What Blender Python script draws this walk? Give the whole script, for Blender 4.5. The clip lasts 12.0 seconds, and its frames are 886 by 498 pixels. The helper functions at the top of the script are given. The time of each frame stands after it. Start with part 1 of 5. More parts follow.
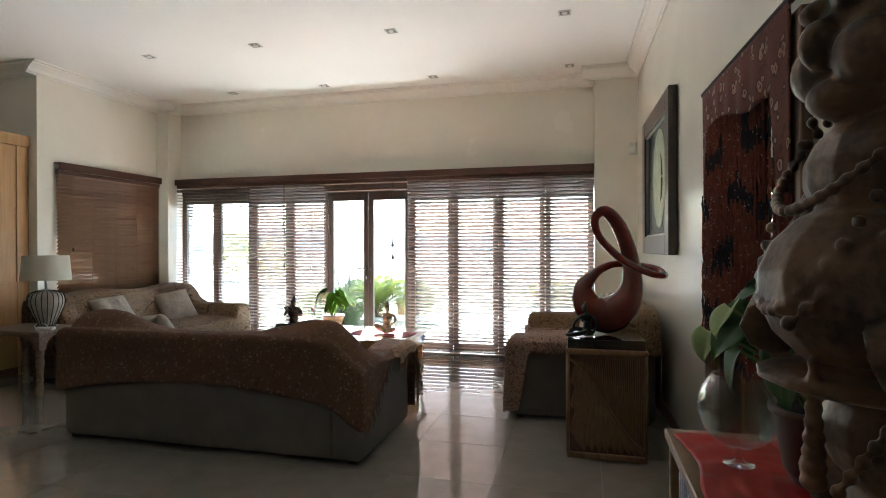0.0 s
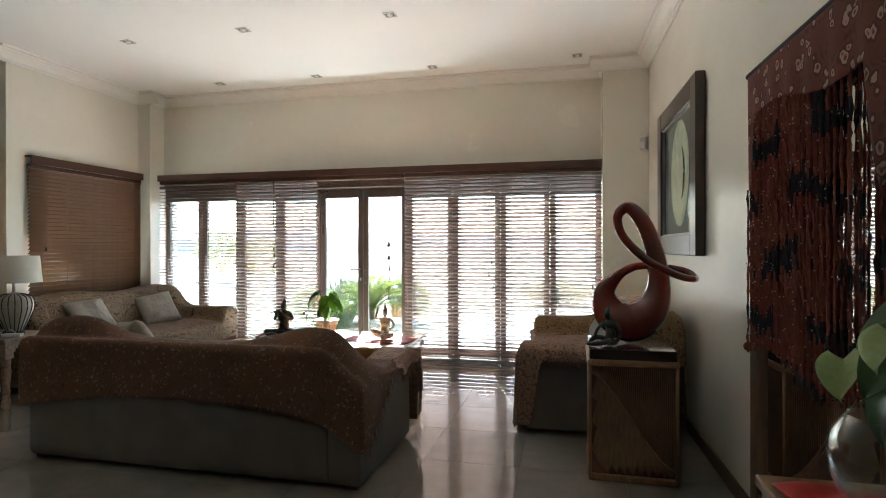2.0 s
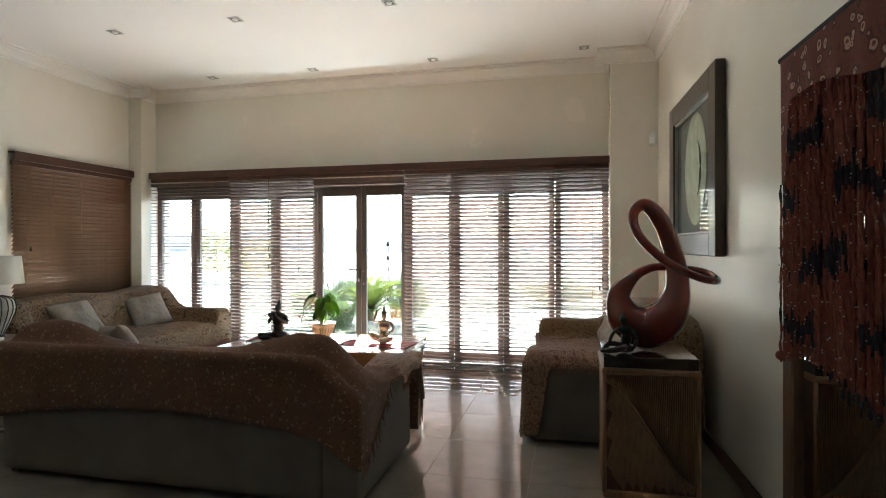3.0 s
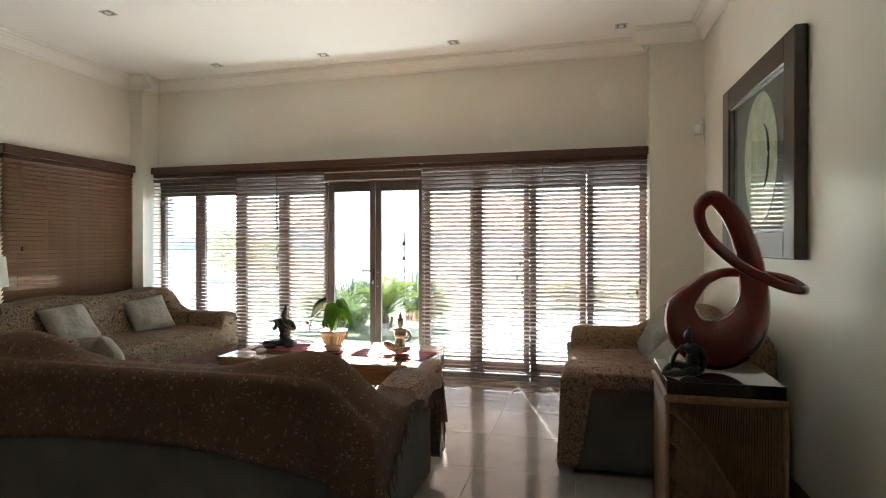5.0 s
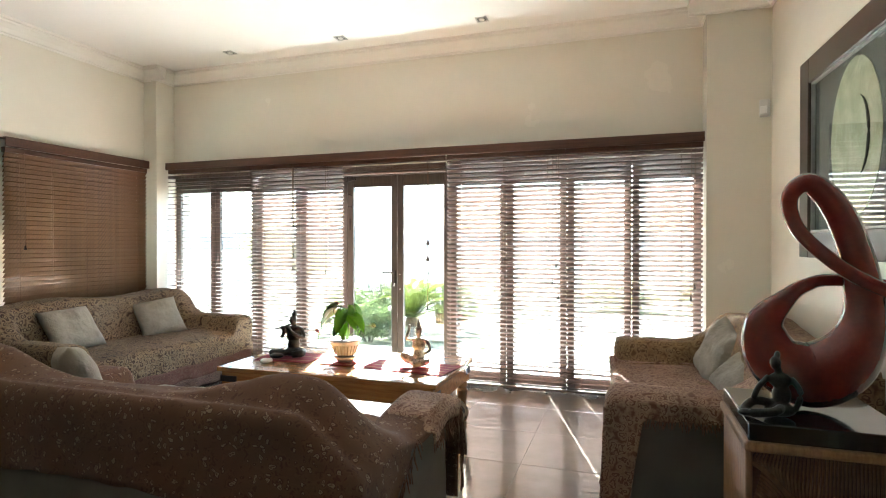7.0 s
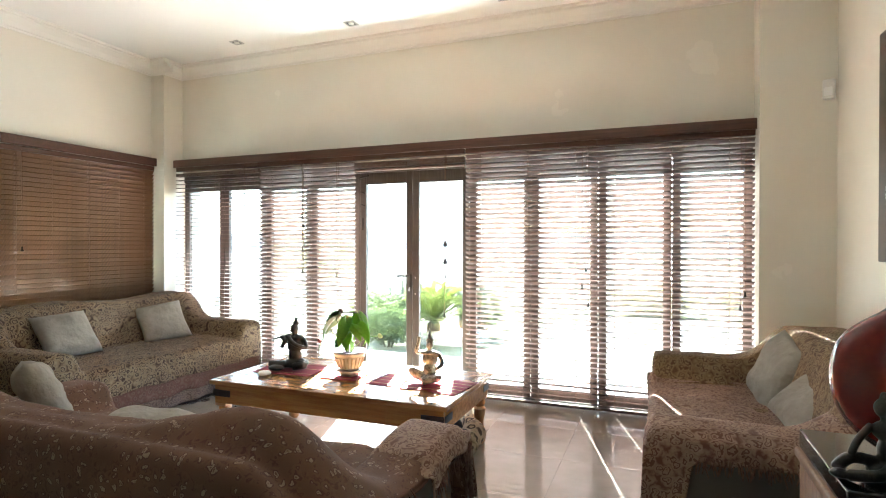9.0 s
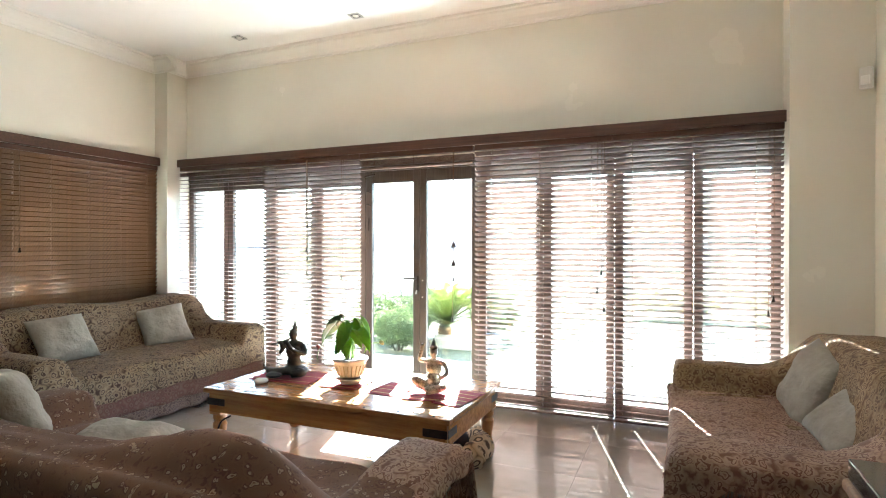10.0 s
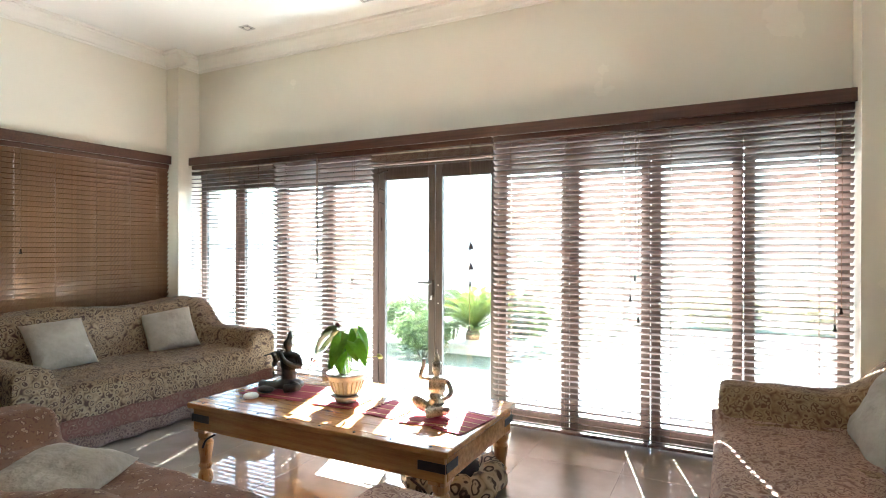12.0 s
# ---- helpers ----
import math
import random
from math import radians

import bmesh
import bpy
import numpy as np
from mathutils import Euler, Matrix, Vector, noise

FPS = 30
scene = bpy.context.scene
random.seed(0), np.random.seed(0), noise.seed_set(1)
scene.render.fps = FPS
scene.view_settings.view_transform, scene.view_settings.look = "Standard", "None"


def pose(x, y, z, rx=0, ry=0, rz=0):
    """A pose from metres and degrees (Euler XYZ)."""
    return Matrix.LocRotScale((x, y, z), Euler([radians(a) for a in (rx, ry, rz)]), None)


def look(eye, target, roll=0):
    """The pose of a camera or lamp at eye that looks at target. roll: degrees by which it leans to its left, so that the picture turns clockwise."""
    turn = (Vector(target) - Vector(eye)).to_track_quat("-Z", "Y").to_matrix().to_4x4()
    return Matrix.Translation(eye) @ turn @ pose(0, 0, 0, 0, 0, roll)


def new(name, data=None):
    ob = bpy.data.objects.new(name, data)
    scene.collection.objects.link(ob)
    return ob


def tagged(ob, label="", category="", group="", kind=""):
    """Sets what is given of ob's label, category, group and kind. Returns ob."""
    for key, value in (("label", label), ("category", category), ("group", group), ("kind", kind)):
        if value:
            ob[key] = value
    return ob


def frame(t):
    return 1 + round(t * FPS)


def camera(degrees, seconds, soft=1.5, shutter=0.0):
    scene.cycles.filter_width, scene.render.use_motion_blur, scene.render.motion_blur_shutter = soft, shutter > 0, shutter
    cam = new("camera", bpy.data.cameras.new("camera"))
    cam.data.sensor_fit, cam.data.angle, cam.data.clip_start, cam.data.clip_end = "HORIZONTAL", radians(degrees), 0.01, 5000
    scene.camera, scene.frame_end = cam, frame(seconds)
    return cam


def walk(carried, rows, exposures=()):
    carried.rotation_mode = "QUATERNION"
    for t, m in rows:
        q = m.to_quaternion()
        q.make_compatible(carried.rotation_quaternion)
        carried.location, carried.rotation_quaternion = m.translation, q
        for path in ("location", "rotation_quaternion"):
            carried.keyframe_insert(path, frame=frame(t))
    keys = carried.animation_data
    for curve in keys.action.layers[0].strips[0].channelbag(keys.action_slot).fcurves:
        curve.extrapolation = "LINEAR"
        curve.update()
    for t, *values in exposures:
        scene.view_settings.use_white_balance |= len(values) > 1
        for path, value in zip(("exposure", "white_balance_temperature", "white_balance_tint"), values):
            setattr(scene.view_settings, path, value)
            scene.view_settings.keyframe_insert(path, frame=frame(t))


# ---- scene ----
cam = camera(77.6, 12.0, soft=1.0)
METRES, EYE, TILT, LEAN, TURN = 2.73, 1.33, 0.0, 0.0, 14.3
ROWS = [
    (0.0, 0.0, 0.0, 0.0, -0.0, -0.17, 0.18),
    (0.5, -0.0201, 0.0289, 0.0007, -0.28, -0.19, 0.17),
    (1.0, -0.0339, 0.0544, 0.0007, -0.6, -0.19, 0.15),
    (1.5, -0.0391, 0.0846, -0.001, -0.87, -0.2, 0.13),
    (2.0, -0.0398, 0.1272, 0.0004, -1.06, -0.18, 0.12),
    (2.5, -0.0404, 0.1695, 0.0014, -1.14, -0.17, 0.11),
    (3.0, -0.0472, 0.2091, 0.0004, -1.18, -0.2, 0.12),
    (5.0, -0.0679, 0.3862, 0.0067, 0.31, -0.41, 0.1),
    (5.5, -0.0599, 0.4331, 0.0084, 1.09, -0.44, 0.05),
    (6.0, -0.0541, 0.48, 0.0061, 2.06, -0.44, 0.03),
    (6.5, -0.0485, 0.532, 0.0025, 3.12, -0.44, -0.02),
    (7.0, -0.0366, 0.5771, 0.0052, 4.11, -0.41, -0.0),
    (9.0, -0.0126, 0.7366, 0.0089, 7.16, -0.38, -0.06),
    (9.5, -0.0088, 0.7735, 0.0077, 7.96, -0.32, -0.05),
    (10.0, 0.0004, 0.8158, 0.0091, 8.76, -0.26, -0.07),
    (10.5, 0.0085, 0.8563, 0.0108, 9.75, -0.23, -0.05),
    (11.0, 0.0222, 0.9032, 0.0126, 10.79, -0.18, -0.09),
    (11.5, 0.0348, 0.9434, 0.0135, 11.85, -0.23, -0.11),
    (12.0, 0.0448, 0.9745, 0.0119, 12.91, -0.19, -0.12),
]
EXPOSURES = [(0.0, 4.85, 5600, 2), (3.0, 4.74, 5700, 0), (5.0, 4.7, 5800, -1), (6.0, 5.04, 5800, -1), (7.0, 5.4, 5800, -1), (9.0, 5.54, 5700, -1), (12.0, 5.57, 5550, -1)]
walk(cam, [(t, pose(0, 0, EYE, TILT, LEAN, TURN) @ pose(METRES * x, METRES * y, METRES * z, 90 + pitch, roll, yaw)) for t, x, y, z, yaw, pitch, roll in ROWS], EXPOSURES)

# ---- light ----
SUN_UP, SUN_SIDE = 37.0, -17.0
world = bpy.data.worlds.new("sky")
scene.world = world
world.use_nodes = True
wn = world.node_tree.nodes
sky = wn.new("ShaderNodeTexSky")
sky.sky_type, sky.sun_disc = "NISHITA", False
sky.sun_elevation, sky.sun_rotation = radians(SUN_UP), radians(SUN_SIDE)
wn["Background"].inputs["Strength"].default_value = 0.15
world.node_tree.links.new(sky.outputs[0], wn["Background"].inputs["Color"])
sun = new("sun", bpy.data.lights.new("sun", "SUN"))
sun.data.energy, sun.data.angle, sun.data.color = 5.0, radians(0.5), (1.0, 0.96, 0.9)
_e, _a = radians(SUN_UP), radians(SUN_SIDE)
sun.matrix_world = look((30 * math.sin(_a) * math.cos(_e), 30 * math.cos(_a) * math.cos(_e), 30 * math.sin(_e)), (0, 0, 0))

# added lamp at the glazed opening's foot, in place of the sunlit patio's bounce
up = new("opening_fill", bpy.data.lights.new("opening_fill", "AREA"))
up.data.shape, up.data.size, up.data.size_y = "RECTANGLE", 5.5, 0.34
up.data.energy, up.data.color = 9.5, (1.0, 0.98, 0.93)
up.matrix_world = look((-2.68, 6.88, 0.015), (-2.68, 6.88 - 0.0001, 1.0))

# ---- materials ----
def nodes_of(name):
    m = bpy.data.materials.new(name)
    m.use_nodes = True
    return m, m.node_tree.nodes, m.node_tree.links, m.node_tree.nodes["Principled BSDF"]


def ramp(nd, stops):
    r = nd.new("ShaderNodeValToRGB")
    while len(r.color_ramp.elements) < len(stops):
        r.color_ramp.elements.new(0.5)
    for e, (p, c) in zip(r.color_ramp.elements, stops):
        e.position, e.color = p, (*c, 1)
    return r


def surface(name, a, b, rough=0.5, scale=8.0, fine=120.0, bump=0.05, metal=0.0, stretch=(1, 1, 1), coat=0.0, spread=0.15, relief=0.002):
    """A surface that mixes two tones by broad noise, with fine grain in relief and gloss."""
    m, nd, ln, bs = nodes_of(name)
    co = nd.new("ShaderNodeTexCoord")
    mp = nd.new("ShaderNodeMapping")
    mp.inputs["Scale"].default_value = stretch
    ln.new(co.outputs["Object"], mp.inputs["Vector"])
    n1, n2 = nd.new("ShaderNodeTexNoise"), nd.new("ShaderNodeTexNoise")
    n1.inputs["Scale"].default_value, n1.inputs["Detail"].default_value = scale, 5
    n2.inputs["Scale"].default_value, n2.inputs["Detail"].default_value = fine, 3
    for n in (n1, n2):
        ln.new(mp.outputs[0], n.inputs["Vector"])
    mix = nd.new("ShaderNodeMath")
    mix.operation = "MULTIPLY_ADD"
    mix.inputs[1].default_value = 0.3
    ln.new(n2.outputs["Fac"], mix.inputs[0])
    half = nd.new("ShaderNodeMath")
    half.operation = "MULTIPLY"
    half.inputs[1].default_value = 0.7
    ln.new(n1.outputs["Fac"], half.inputs[0])
    ln.new(half.outputs[0], mix.inputs[2])
    r = ramp(nd, [(0.5 - spread, a), (0.5 + spread, b)])
    ln.new(mix.outputs[0], r.inputs[0])
    ln.new(r.outputs[0], bs.inputs["Base Color"])
    rr = nd.new("ShaderNodeMapRange")
    rr.inputs[3].default_value, rr.inputs[4].default_value = rough * 0.85, min(1.0, rough * 1.2)
    ln.new(n1.outputs["Fac"], rr.inputs[0])
    ln.new(rr.outputs[0], bs.inputs["Roughness"])
    bs.inputs["Metallic"].default_value, bs.inputs["Coat Weight"].default_value = metal, coat
    if bump:
        bp = nd.new("ShaderNodeBump")
        bp.inputs["Strength"].default_value, bp.inputs["Distance"].default_value = bump, relief
        ln.new(n2.outputs["Fac"], bp.inputs["Height"])
        ln.new(bp.outputs[0], bs.inputs["Normal"])
    return m


def print_cloth(name, ground, ground2, dark, mid, size=0.05, twist=0.6, pale=None, sparse=0.0):
    """Woven cloth with an all-over print of curled motifs about `size` metres across."""
    m, nd, ln, bs = nodes_of(name)
    co = nd.new("ShaderNodeTexCoord")
    wob = nd.new("ShaderNodeTexNoise")
    wob.inputs["Scale"].default_value = 0.9 / size
    ln.new(co.outputs["Object"], wob.inputs["Vector"])
    sub = nd.new("ShaderNodeVectorMath")
    sub.operation = "MULTIPLY_ADD"
    sub.inputs[1].default_value = (twist * size,) * 3
    ln.new(wob.outputs["Color"], sub.inputs[0])
    ln.new(co.outputs["Object"], sub.inputs[2])
    vo = nd.new("ShaderNodeTexVoronoi")
    vo.inputs["Scale"].default_value = 1.0 / size
    ln.new(sub.outputs[0], vo.inputs["Vector"])
    lines = pale if pale else ground
    rings = ramp(nd, [(0.0, dark), (0.12, mid), (0.2, lines), (0.28, lines), (0.33, dark), (0.42, dark), (0.48, ground), (0.64, ground2), (0.84, dark)])
    ln.new(vo.outputs["Distance"], rings.inputs[0])
    if sparse:
        pick = nd.new("ShaderNodeSeparateColor")
        ln.new(vo.outputs["Color"], pick.inputs[0])
        gt = nd.new("ShaderNodeMath")
        gt.operation = "LESS_THAN"
        gt.inputs[1].default_value = sparse
        ln.new(pick.outputs[0], gt.inputs[0])
        mixp = nd.new("ShaderNodeMix")
        mixp.data_type = "RGBA"
        ln.new(gt.outputs[0], mixp.inputs["Factor"])
        ln.new(rings.outputs[0], mixp.inputs["A"])
        mixp.inputs["B"].default_value = (*ground, 1)
        out = mixp.outputs["Result"]
    else:
        out = rings.outputs[0]
    tone = nd.new("ShaderNodeTexNoise")
    tone.inputs["Scale"].default_value, tone.inputs["Detail"].default_value = 5, 6
    ln.new(co.outputs["Object"], tone.inputs["Vector"])
    tr = ramp(nd, [(0.3, (0.72, 0.7, 0.68)), (0.7, (1.0, 1.0, 1.0))])
    ln.new(tone.outputs["Fac"], tr.inputs[0])
    mul = nd.new("ShaderNodeMix")
    mul.data_type, mul.blend_type = "RGBA", "MULTIPLY"
    mul.inputs["Factor"].default_value = 1.0
    ln.new(out, mul.inputs["A"])
    ln.new(tr.outputs[0], mul.inputs["B"])
    ln.new(mul.outputs["Result"], bs.inputs["Base Color"])
    bs.inputs["Roughness"].default_value = 0.9
    bs.inputs["Sheen Weight"].default_value = 0.02
    weave = nd.new("ShaderNodeTexNoise")
    weave.inputs["Scale"].default_value = 500
    ln.new(co.outputs["Object"], weave.inputs["Vector"])
    bp = nd.new("ShaderNodeBump")
    bp.inputs["Strength"].default_value, bp.inputs["Distance"].default_value = 0.4, 0.002
    ln.new(weave.outputs["Fac"], bp.inputs["Height"])
    ln.new(bp.outputs[0], bs.inputs["Normal"])
    return m


def leaf_surface(name, a, b, rough=0.4, glow=0.45):
    """Leaf colour that also lets light through from behind."""
    m = surface(name, a, b, rough, 8, 60, 0.0)
    nd, ln = m.node_tree.nodes, m.node_tree.links
    bs, out = nd["Principled BSDF"], nd["Material Output"]
    tl, mix = nd.new("ShaderNodeBsdfTranslucent"), nd.new("ShaderNodeMixShader")
    tone = nd.new("ShaderNodeMix")
    tone.data_type, tone.blend_type = "RGBA", "MULTIPLY"
    tone.inputs["Factor"].default_value = 1.0
    tone.inputs["B"].default_value = (1.9, 1.8, 1.1, 1)
    ln.new(bs.inputs["Base Color"].links[0].from_socket, tone.inputs["A"])
    ln.new(tone.outputs["Result"], tl.inputs["Color"])
    mix.inputs[0].default_value = glow
    ln.new(bs.outputs[0], mix.inputs[1])
    ln.new(tl.outputs[0], mix.inputs[2])
    ln.new(mix.outputs[0], out.inputs["Surface"])
    return m


def pane_glass(name, gloss=0.07, tint=(0.97, 0.99, 0.98)):
    m, nd, ln, bs = nodes_of(name)
    nd.remove(bs)
    clear, shine, mix = nd.new("ShaderNodeBsdfTransparent"), nd.new("ShaderNodeBsdfGlossy"), nd.new("ShaderNodeMixShader")
    clear.inputs[0].default_value = (*tint, 1)
    shine.inputs["Roughness"].default_value = 0.01
    mix.inputs[0].default_value = gloss
    ln.new(clear.outputs[0], mix.inputs[1])
    ln.new(shine.outputs[0], mix.inputs[2])
    ln.new(mix.outputs[0], nd["Material Output"].inputs[0])
    return m


def tile_stone(name):
    m, nd, ln, bs = nodes_of(name)
    co, info = nd.new("ShaderNodeTexCoord"), nd.new("ShaderNodeObjectInfo")
    add = nd.new("ShaderNodeVectorMath")
    add.operation = "MULTIPLY_ADD"
    add.inputs[1].default_value = (9, 7, 5)
    ln.new(info.outputs["Random"], add.inputs[0])
    ln.new(co.outputs["Object"], add.inputs[2])
    n = nd.new("ShaderNodeTexNoise")
    n.inputs["Scale"].default_value, n.inputs["Detail"].default_value = 6, 8
    ln.new(add.outputs[0], n.inputs["Vector"])
    r = ramp(nd, [(0.3, (0.32, 0.285, 0.235)), (0.7, (0.38, 0.345, 0.295))])
    ln.new(n.outputs["Fac"], r.inputs[0])
    ln.new(r.outputs[0], bs.inputs["Base Color"])
    rr = nd.new("ShaderNodeMapRange")
    rr.inputs[3].default_value, rr.inputs[4].default_value = 0.01, 0.035
    ln.new(n.outputs["Fac"], rr.inputs[0])
    ln.new(rr.outputs[0], bs.inputs["Roughness"])
    bs.inputs["IOR"].default_value = 1.62
    bs.inputs["Coat Weight"].default_value, bs.inputs["Coat Roughness"].default_value, bs.inputs["Coat IOR"].default_value = 1.0, 0.01, 1.6
    return m


WALL = surface("wall_paint", (0.775, 0.74, 0.645), (0.815, 0.78, 0.685), 0.25, 2.0, 160, 0.08)
CEIL = surface("ceiling_paint", (0.885, 0.88, 0.85), (0.9, 0.895, 0.87), 0.7, 2.0, 160, 0.05)
TRIM = surface("cornice_paint", (0.82, 0.8, 0.74), (0.85, 0.83, 0.78), 0.6, 4.0, 120, 0.04)
SLAT = surface("slat_wood", (0.085, 0.052, 0.041), (0.15, 0.096, 0.078), 0.36, 6, 90, 0.05, stretch=(0.6, 10, 10))
PELM = surface("pelmet_wood", (0.05, 0.024, 0.016), (0.095, 0.046, 0.03), 0.35, 6, 90, 0.05, stretch=(0.6, 10, 10))
SLATY = surface("slat_wood_side", (0.085, 0.040, 0.018), (0.155, 0.08, 0.038), 0.3, 6, 90, 0.05, stretch=(10, 0.6, 10))
FRAMEW = surface("door_wood", (0.046, 0.037, 0.031), (0.08, 0.066, 0.056), 0.42, 7, 90, 0.06, stretch=(8, 8, 0.8))
SKIRT = surface("skirting_wood", (0.09, 0.035, 0.02), (0.15, 0.06, 0.035), 0.4, 7, 90, 0.05, stretch=(8, 0.8, 8))
PINE = surface("sheesham_wood", (0.27, 0.12, 0.04), (0.44, 0.225, 0.08), 0.2, 5, 60, 0.04, stretch=(0.7, 9, 9), coat=0.5)
PINEV = surface("sheesham_leg", (0.30, 0.135, 0.045), (0.45, 0.23, 0.08), 0.28, 5, 60, 0.04, stretch=(9, 9, 0.7), coat=0.4)
OAKW = surface("light_wood", (0.42, 0.24, 0.10), (0.54, 0.33, 0.15), 0.45, 4, 60, 0.04, stretch=(9, 9, 0.6))
OLDW = surface("weathered_wood", (0.16, 0.11, 0.08), (0.30, 0.22, 0.16), 0.6, 8, 70, 0.12, stretch=(1, 6, 6))
RATTAN = surface("rattan", (0.19, 0.092, 0.042), (0.33, 0.175, 0.085), 0.5, 12, 200, 0.1, stretch=(6, 6, 1))
LACQ = surface("red_lacquer", (0.11, 0.009, 0.006), (0.2, 0.02, 0.011), 0.1, 7, 60, 0.01, coat=1.0)
BLACK = surface("black_lacquer", (0.008, 0.008, 0.008), (0.02, 0.018, 0.017), 0.12, 6, 90, 0.02, coat=0.6)
BRONZE = surface("dark_bronze", (0.018, 0.018, 0.016), (0.058, 0.056, 0.048), 0.35, 30, 150, 0.15, metal=0.6)
IRON = surface("black_iron", (0.02, 0.018, 0.016), (0.05, 0.04, 0.035), 0.5, 20, 200, 0.15, metal=0.7)
STEEL = surface("brushed_steel", (0.5, 0.5, 0.5), (0.62, 0.62, 0.6), 0.3, 20, 300, 0.03, metal=1.0)
GILT = surface("worn_gilt", (0.09, 0.08, 0.065), (0.42, 0.39, 0.33), 0.32, 28, 120, 0.2, metal=0.6, spread=0.1)
SLIP = surface("taupe_slipcover", (0.135, 0.115, 0.1), (0.175, 0.152, 0.134), 0.95, 5, 420, 0.35)
LINEN = surface("pale_linen", (0.28, 0.25, 0.205), (0.37, 0.335, 0.28), 0.95, 5, 26, 0.7, relief=0.016)
CREAM = print_cloth("cream_paisley_cloth", (0.29, 0.215, 0.13), (0.22, 0.15, 0.082), (0.045, 0.02, 0.010), (0.11, 0.052, 0.022), 0.038, 0.9)
BORDER = print_cloth("maroon_border_cloth", (0.115, 0.045, 0.034), (0.14, 0.056, 0.042), (0.16, 0.09, 0.062), (0.09, 0.034, 0.026), 0.04, 0.5)
EDGEB = print_cloth("edge_band_cloth", (0.2, 0.135, 0.1), (0.17, 0.115, 0.085), (0.09, 0.05, 0.04), (0.14, 0.07, 0.055), 0.03, 0.4)
ROSE = print_cloth("rust_paisley_cloth", (0.165, 0.084, 0.048), (0.19, 0.10, 0.056), (0.115, 0.05, 0.032), (0.175, 0.09, 0.05), 0.026, 1.7, pale=(0.36, 0.25, 0.165), sparse=0.42)
LEAFY = print_cloth("tan_leaf_cloth", (0.32, 0.225, 0.125), (0.25, 0.16, 0.082), (0.12, 0.062, 0.03), (0.17, 0.092, 0.044), 0.038, 1.3)
PINKY = print_cloth("rose_seat_cloth", (0.42, 0.29, 0.215), (0.36, 0.235, 0.17), (0.18, 0.09, 0.06), (0.28, 0.16, 0.11), 0.034, 1.7)
FRINGE = surface("fringe_thread", (0.12, 0.05, 0.035), (0.28, 0.17, 0.11), 0.9, 60, 300, 0.1)
# Grey tint is put into the panes only to dim the bright outdoor view.
GLASS = pane_glass("view_dimming_pane", 0.06, (0.43, 0.432, 0.43))
BOWLG = pane_glass("bowl_glass", 0.1, (0.95, 0.97, 0.96))
_lw = BOWLG.node_tree.nodes.new("ShaderNodeLayerWeight")
_lw.inputs["Blend"].default_value = 0.22
BOWLG.node_tree.links.new(_lw.outputs["Facing"], [n for n in BOWLG.node_tree.nodes if n.type == "MIX_SHADER"][0].inputs[0])
PLASTIC = surface("white_plastic", (0.72, 0.71, 0.67), (0.78, 0.77, 0.73), 0.4, 12, 100, 0.02)
CORD = surface("cord_thread", (0.10, 0.06, 0.04), (0.16, 0.10, 0.07), 0.8, 40, 300, 0.1)
TILE = tile_stone("polished_tile")
GROUT = surface("grout", (0.38, 0.35, 0.31), (0.42, 0.39, 0.35), 0.9, 30, 200, 0.1)
MIRROR, _nd, _ln, _bs = nodes_of("mirror_silver")
_bs.inputs["Metallic"].default_value, _bs.inputs["Roughness"].default_value = 1.0, 0.01
_bs.inputs["Base Color"].default_value = (0.86, 0.87, 0.86, 1)


# ---- building helpers ----
def mesh_of(name, bm, material, smooth=False):
    me = bpy.data.meshes.new(name)
    bmesh.ops.recalc_face_normals(bm, faces=bm.faces[:])
    bm.to_mesh(me)
    bm.free()
    me.materials.append(material)
    if smooth:
        me.shade_smooth()
    return me


def part(name, bm, material, parent=None, label="", smooth=False):
    ob = new(name, mesh_of(name, bm, material, smooth))
    ob.parent = parent
    if label:
        ob["label"] = label
    return ob


def thing(name, at, label, category, group="", kind=""):
    ob = new(name)
    ob.empty_display_size = 0.1
    ob.matrix_world = at if isinstance(at, Matrix) else Matrix.Translation(at)
    return tagged(ob, label, category, group, kind)


def box(x0, x1, y0, y1, z0, z1, b=0.0, bm=None, seg=1):
    """A box, with its edges rounded by b metres."""
    one = bmesh.new()
    bmesh.ops.create_cube(one, size=1)
    for v in one.verts:
        v.co = Vector(((x0 + x1) / 2 + v.co.x * (x1 - x0), (y0 + y1) / 2 + v.co.y * (y1 - y0), (z0 + z1) / 2 + v.co.z * (z1 - z0)))
    if b:
        bmesh.ops.bevel(one, geom=one.edges[:], offset=b, segments=seg, affect="EDGES", profile=0.5)
    if bm is None:
        return one
    me = bpy.data.meshes.new("piece")
    one.to_mesh(me)
    one.free()
    bm.from_mesh(me)
    bpy.data.meshes.remove(me)
    return bm


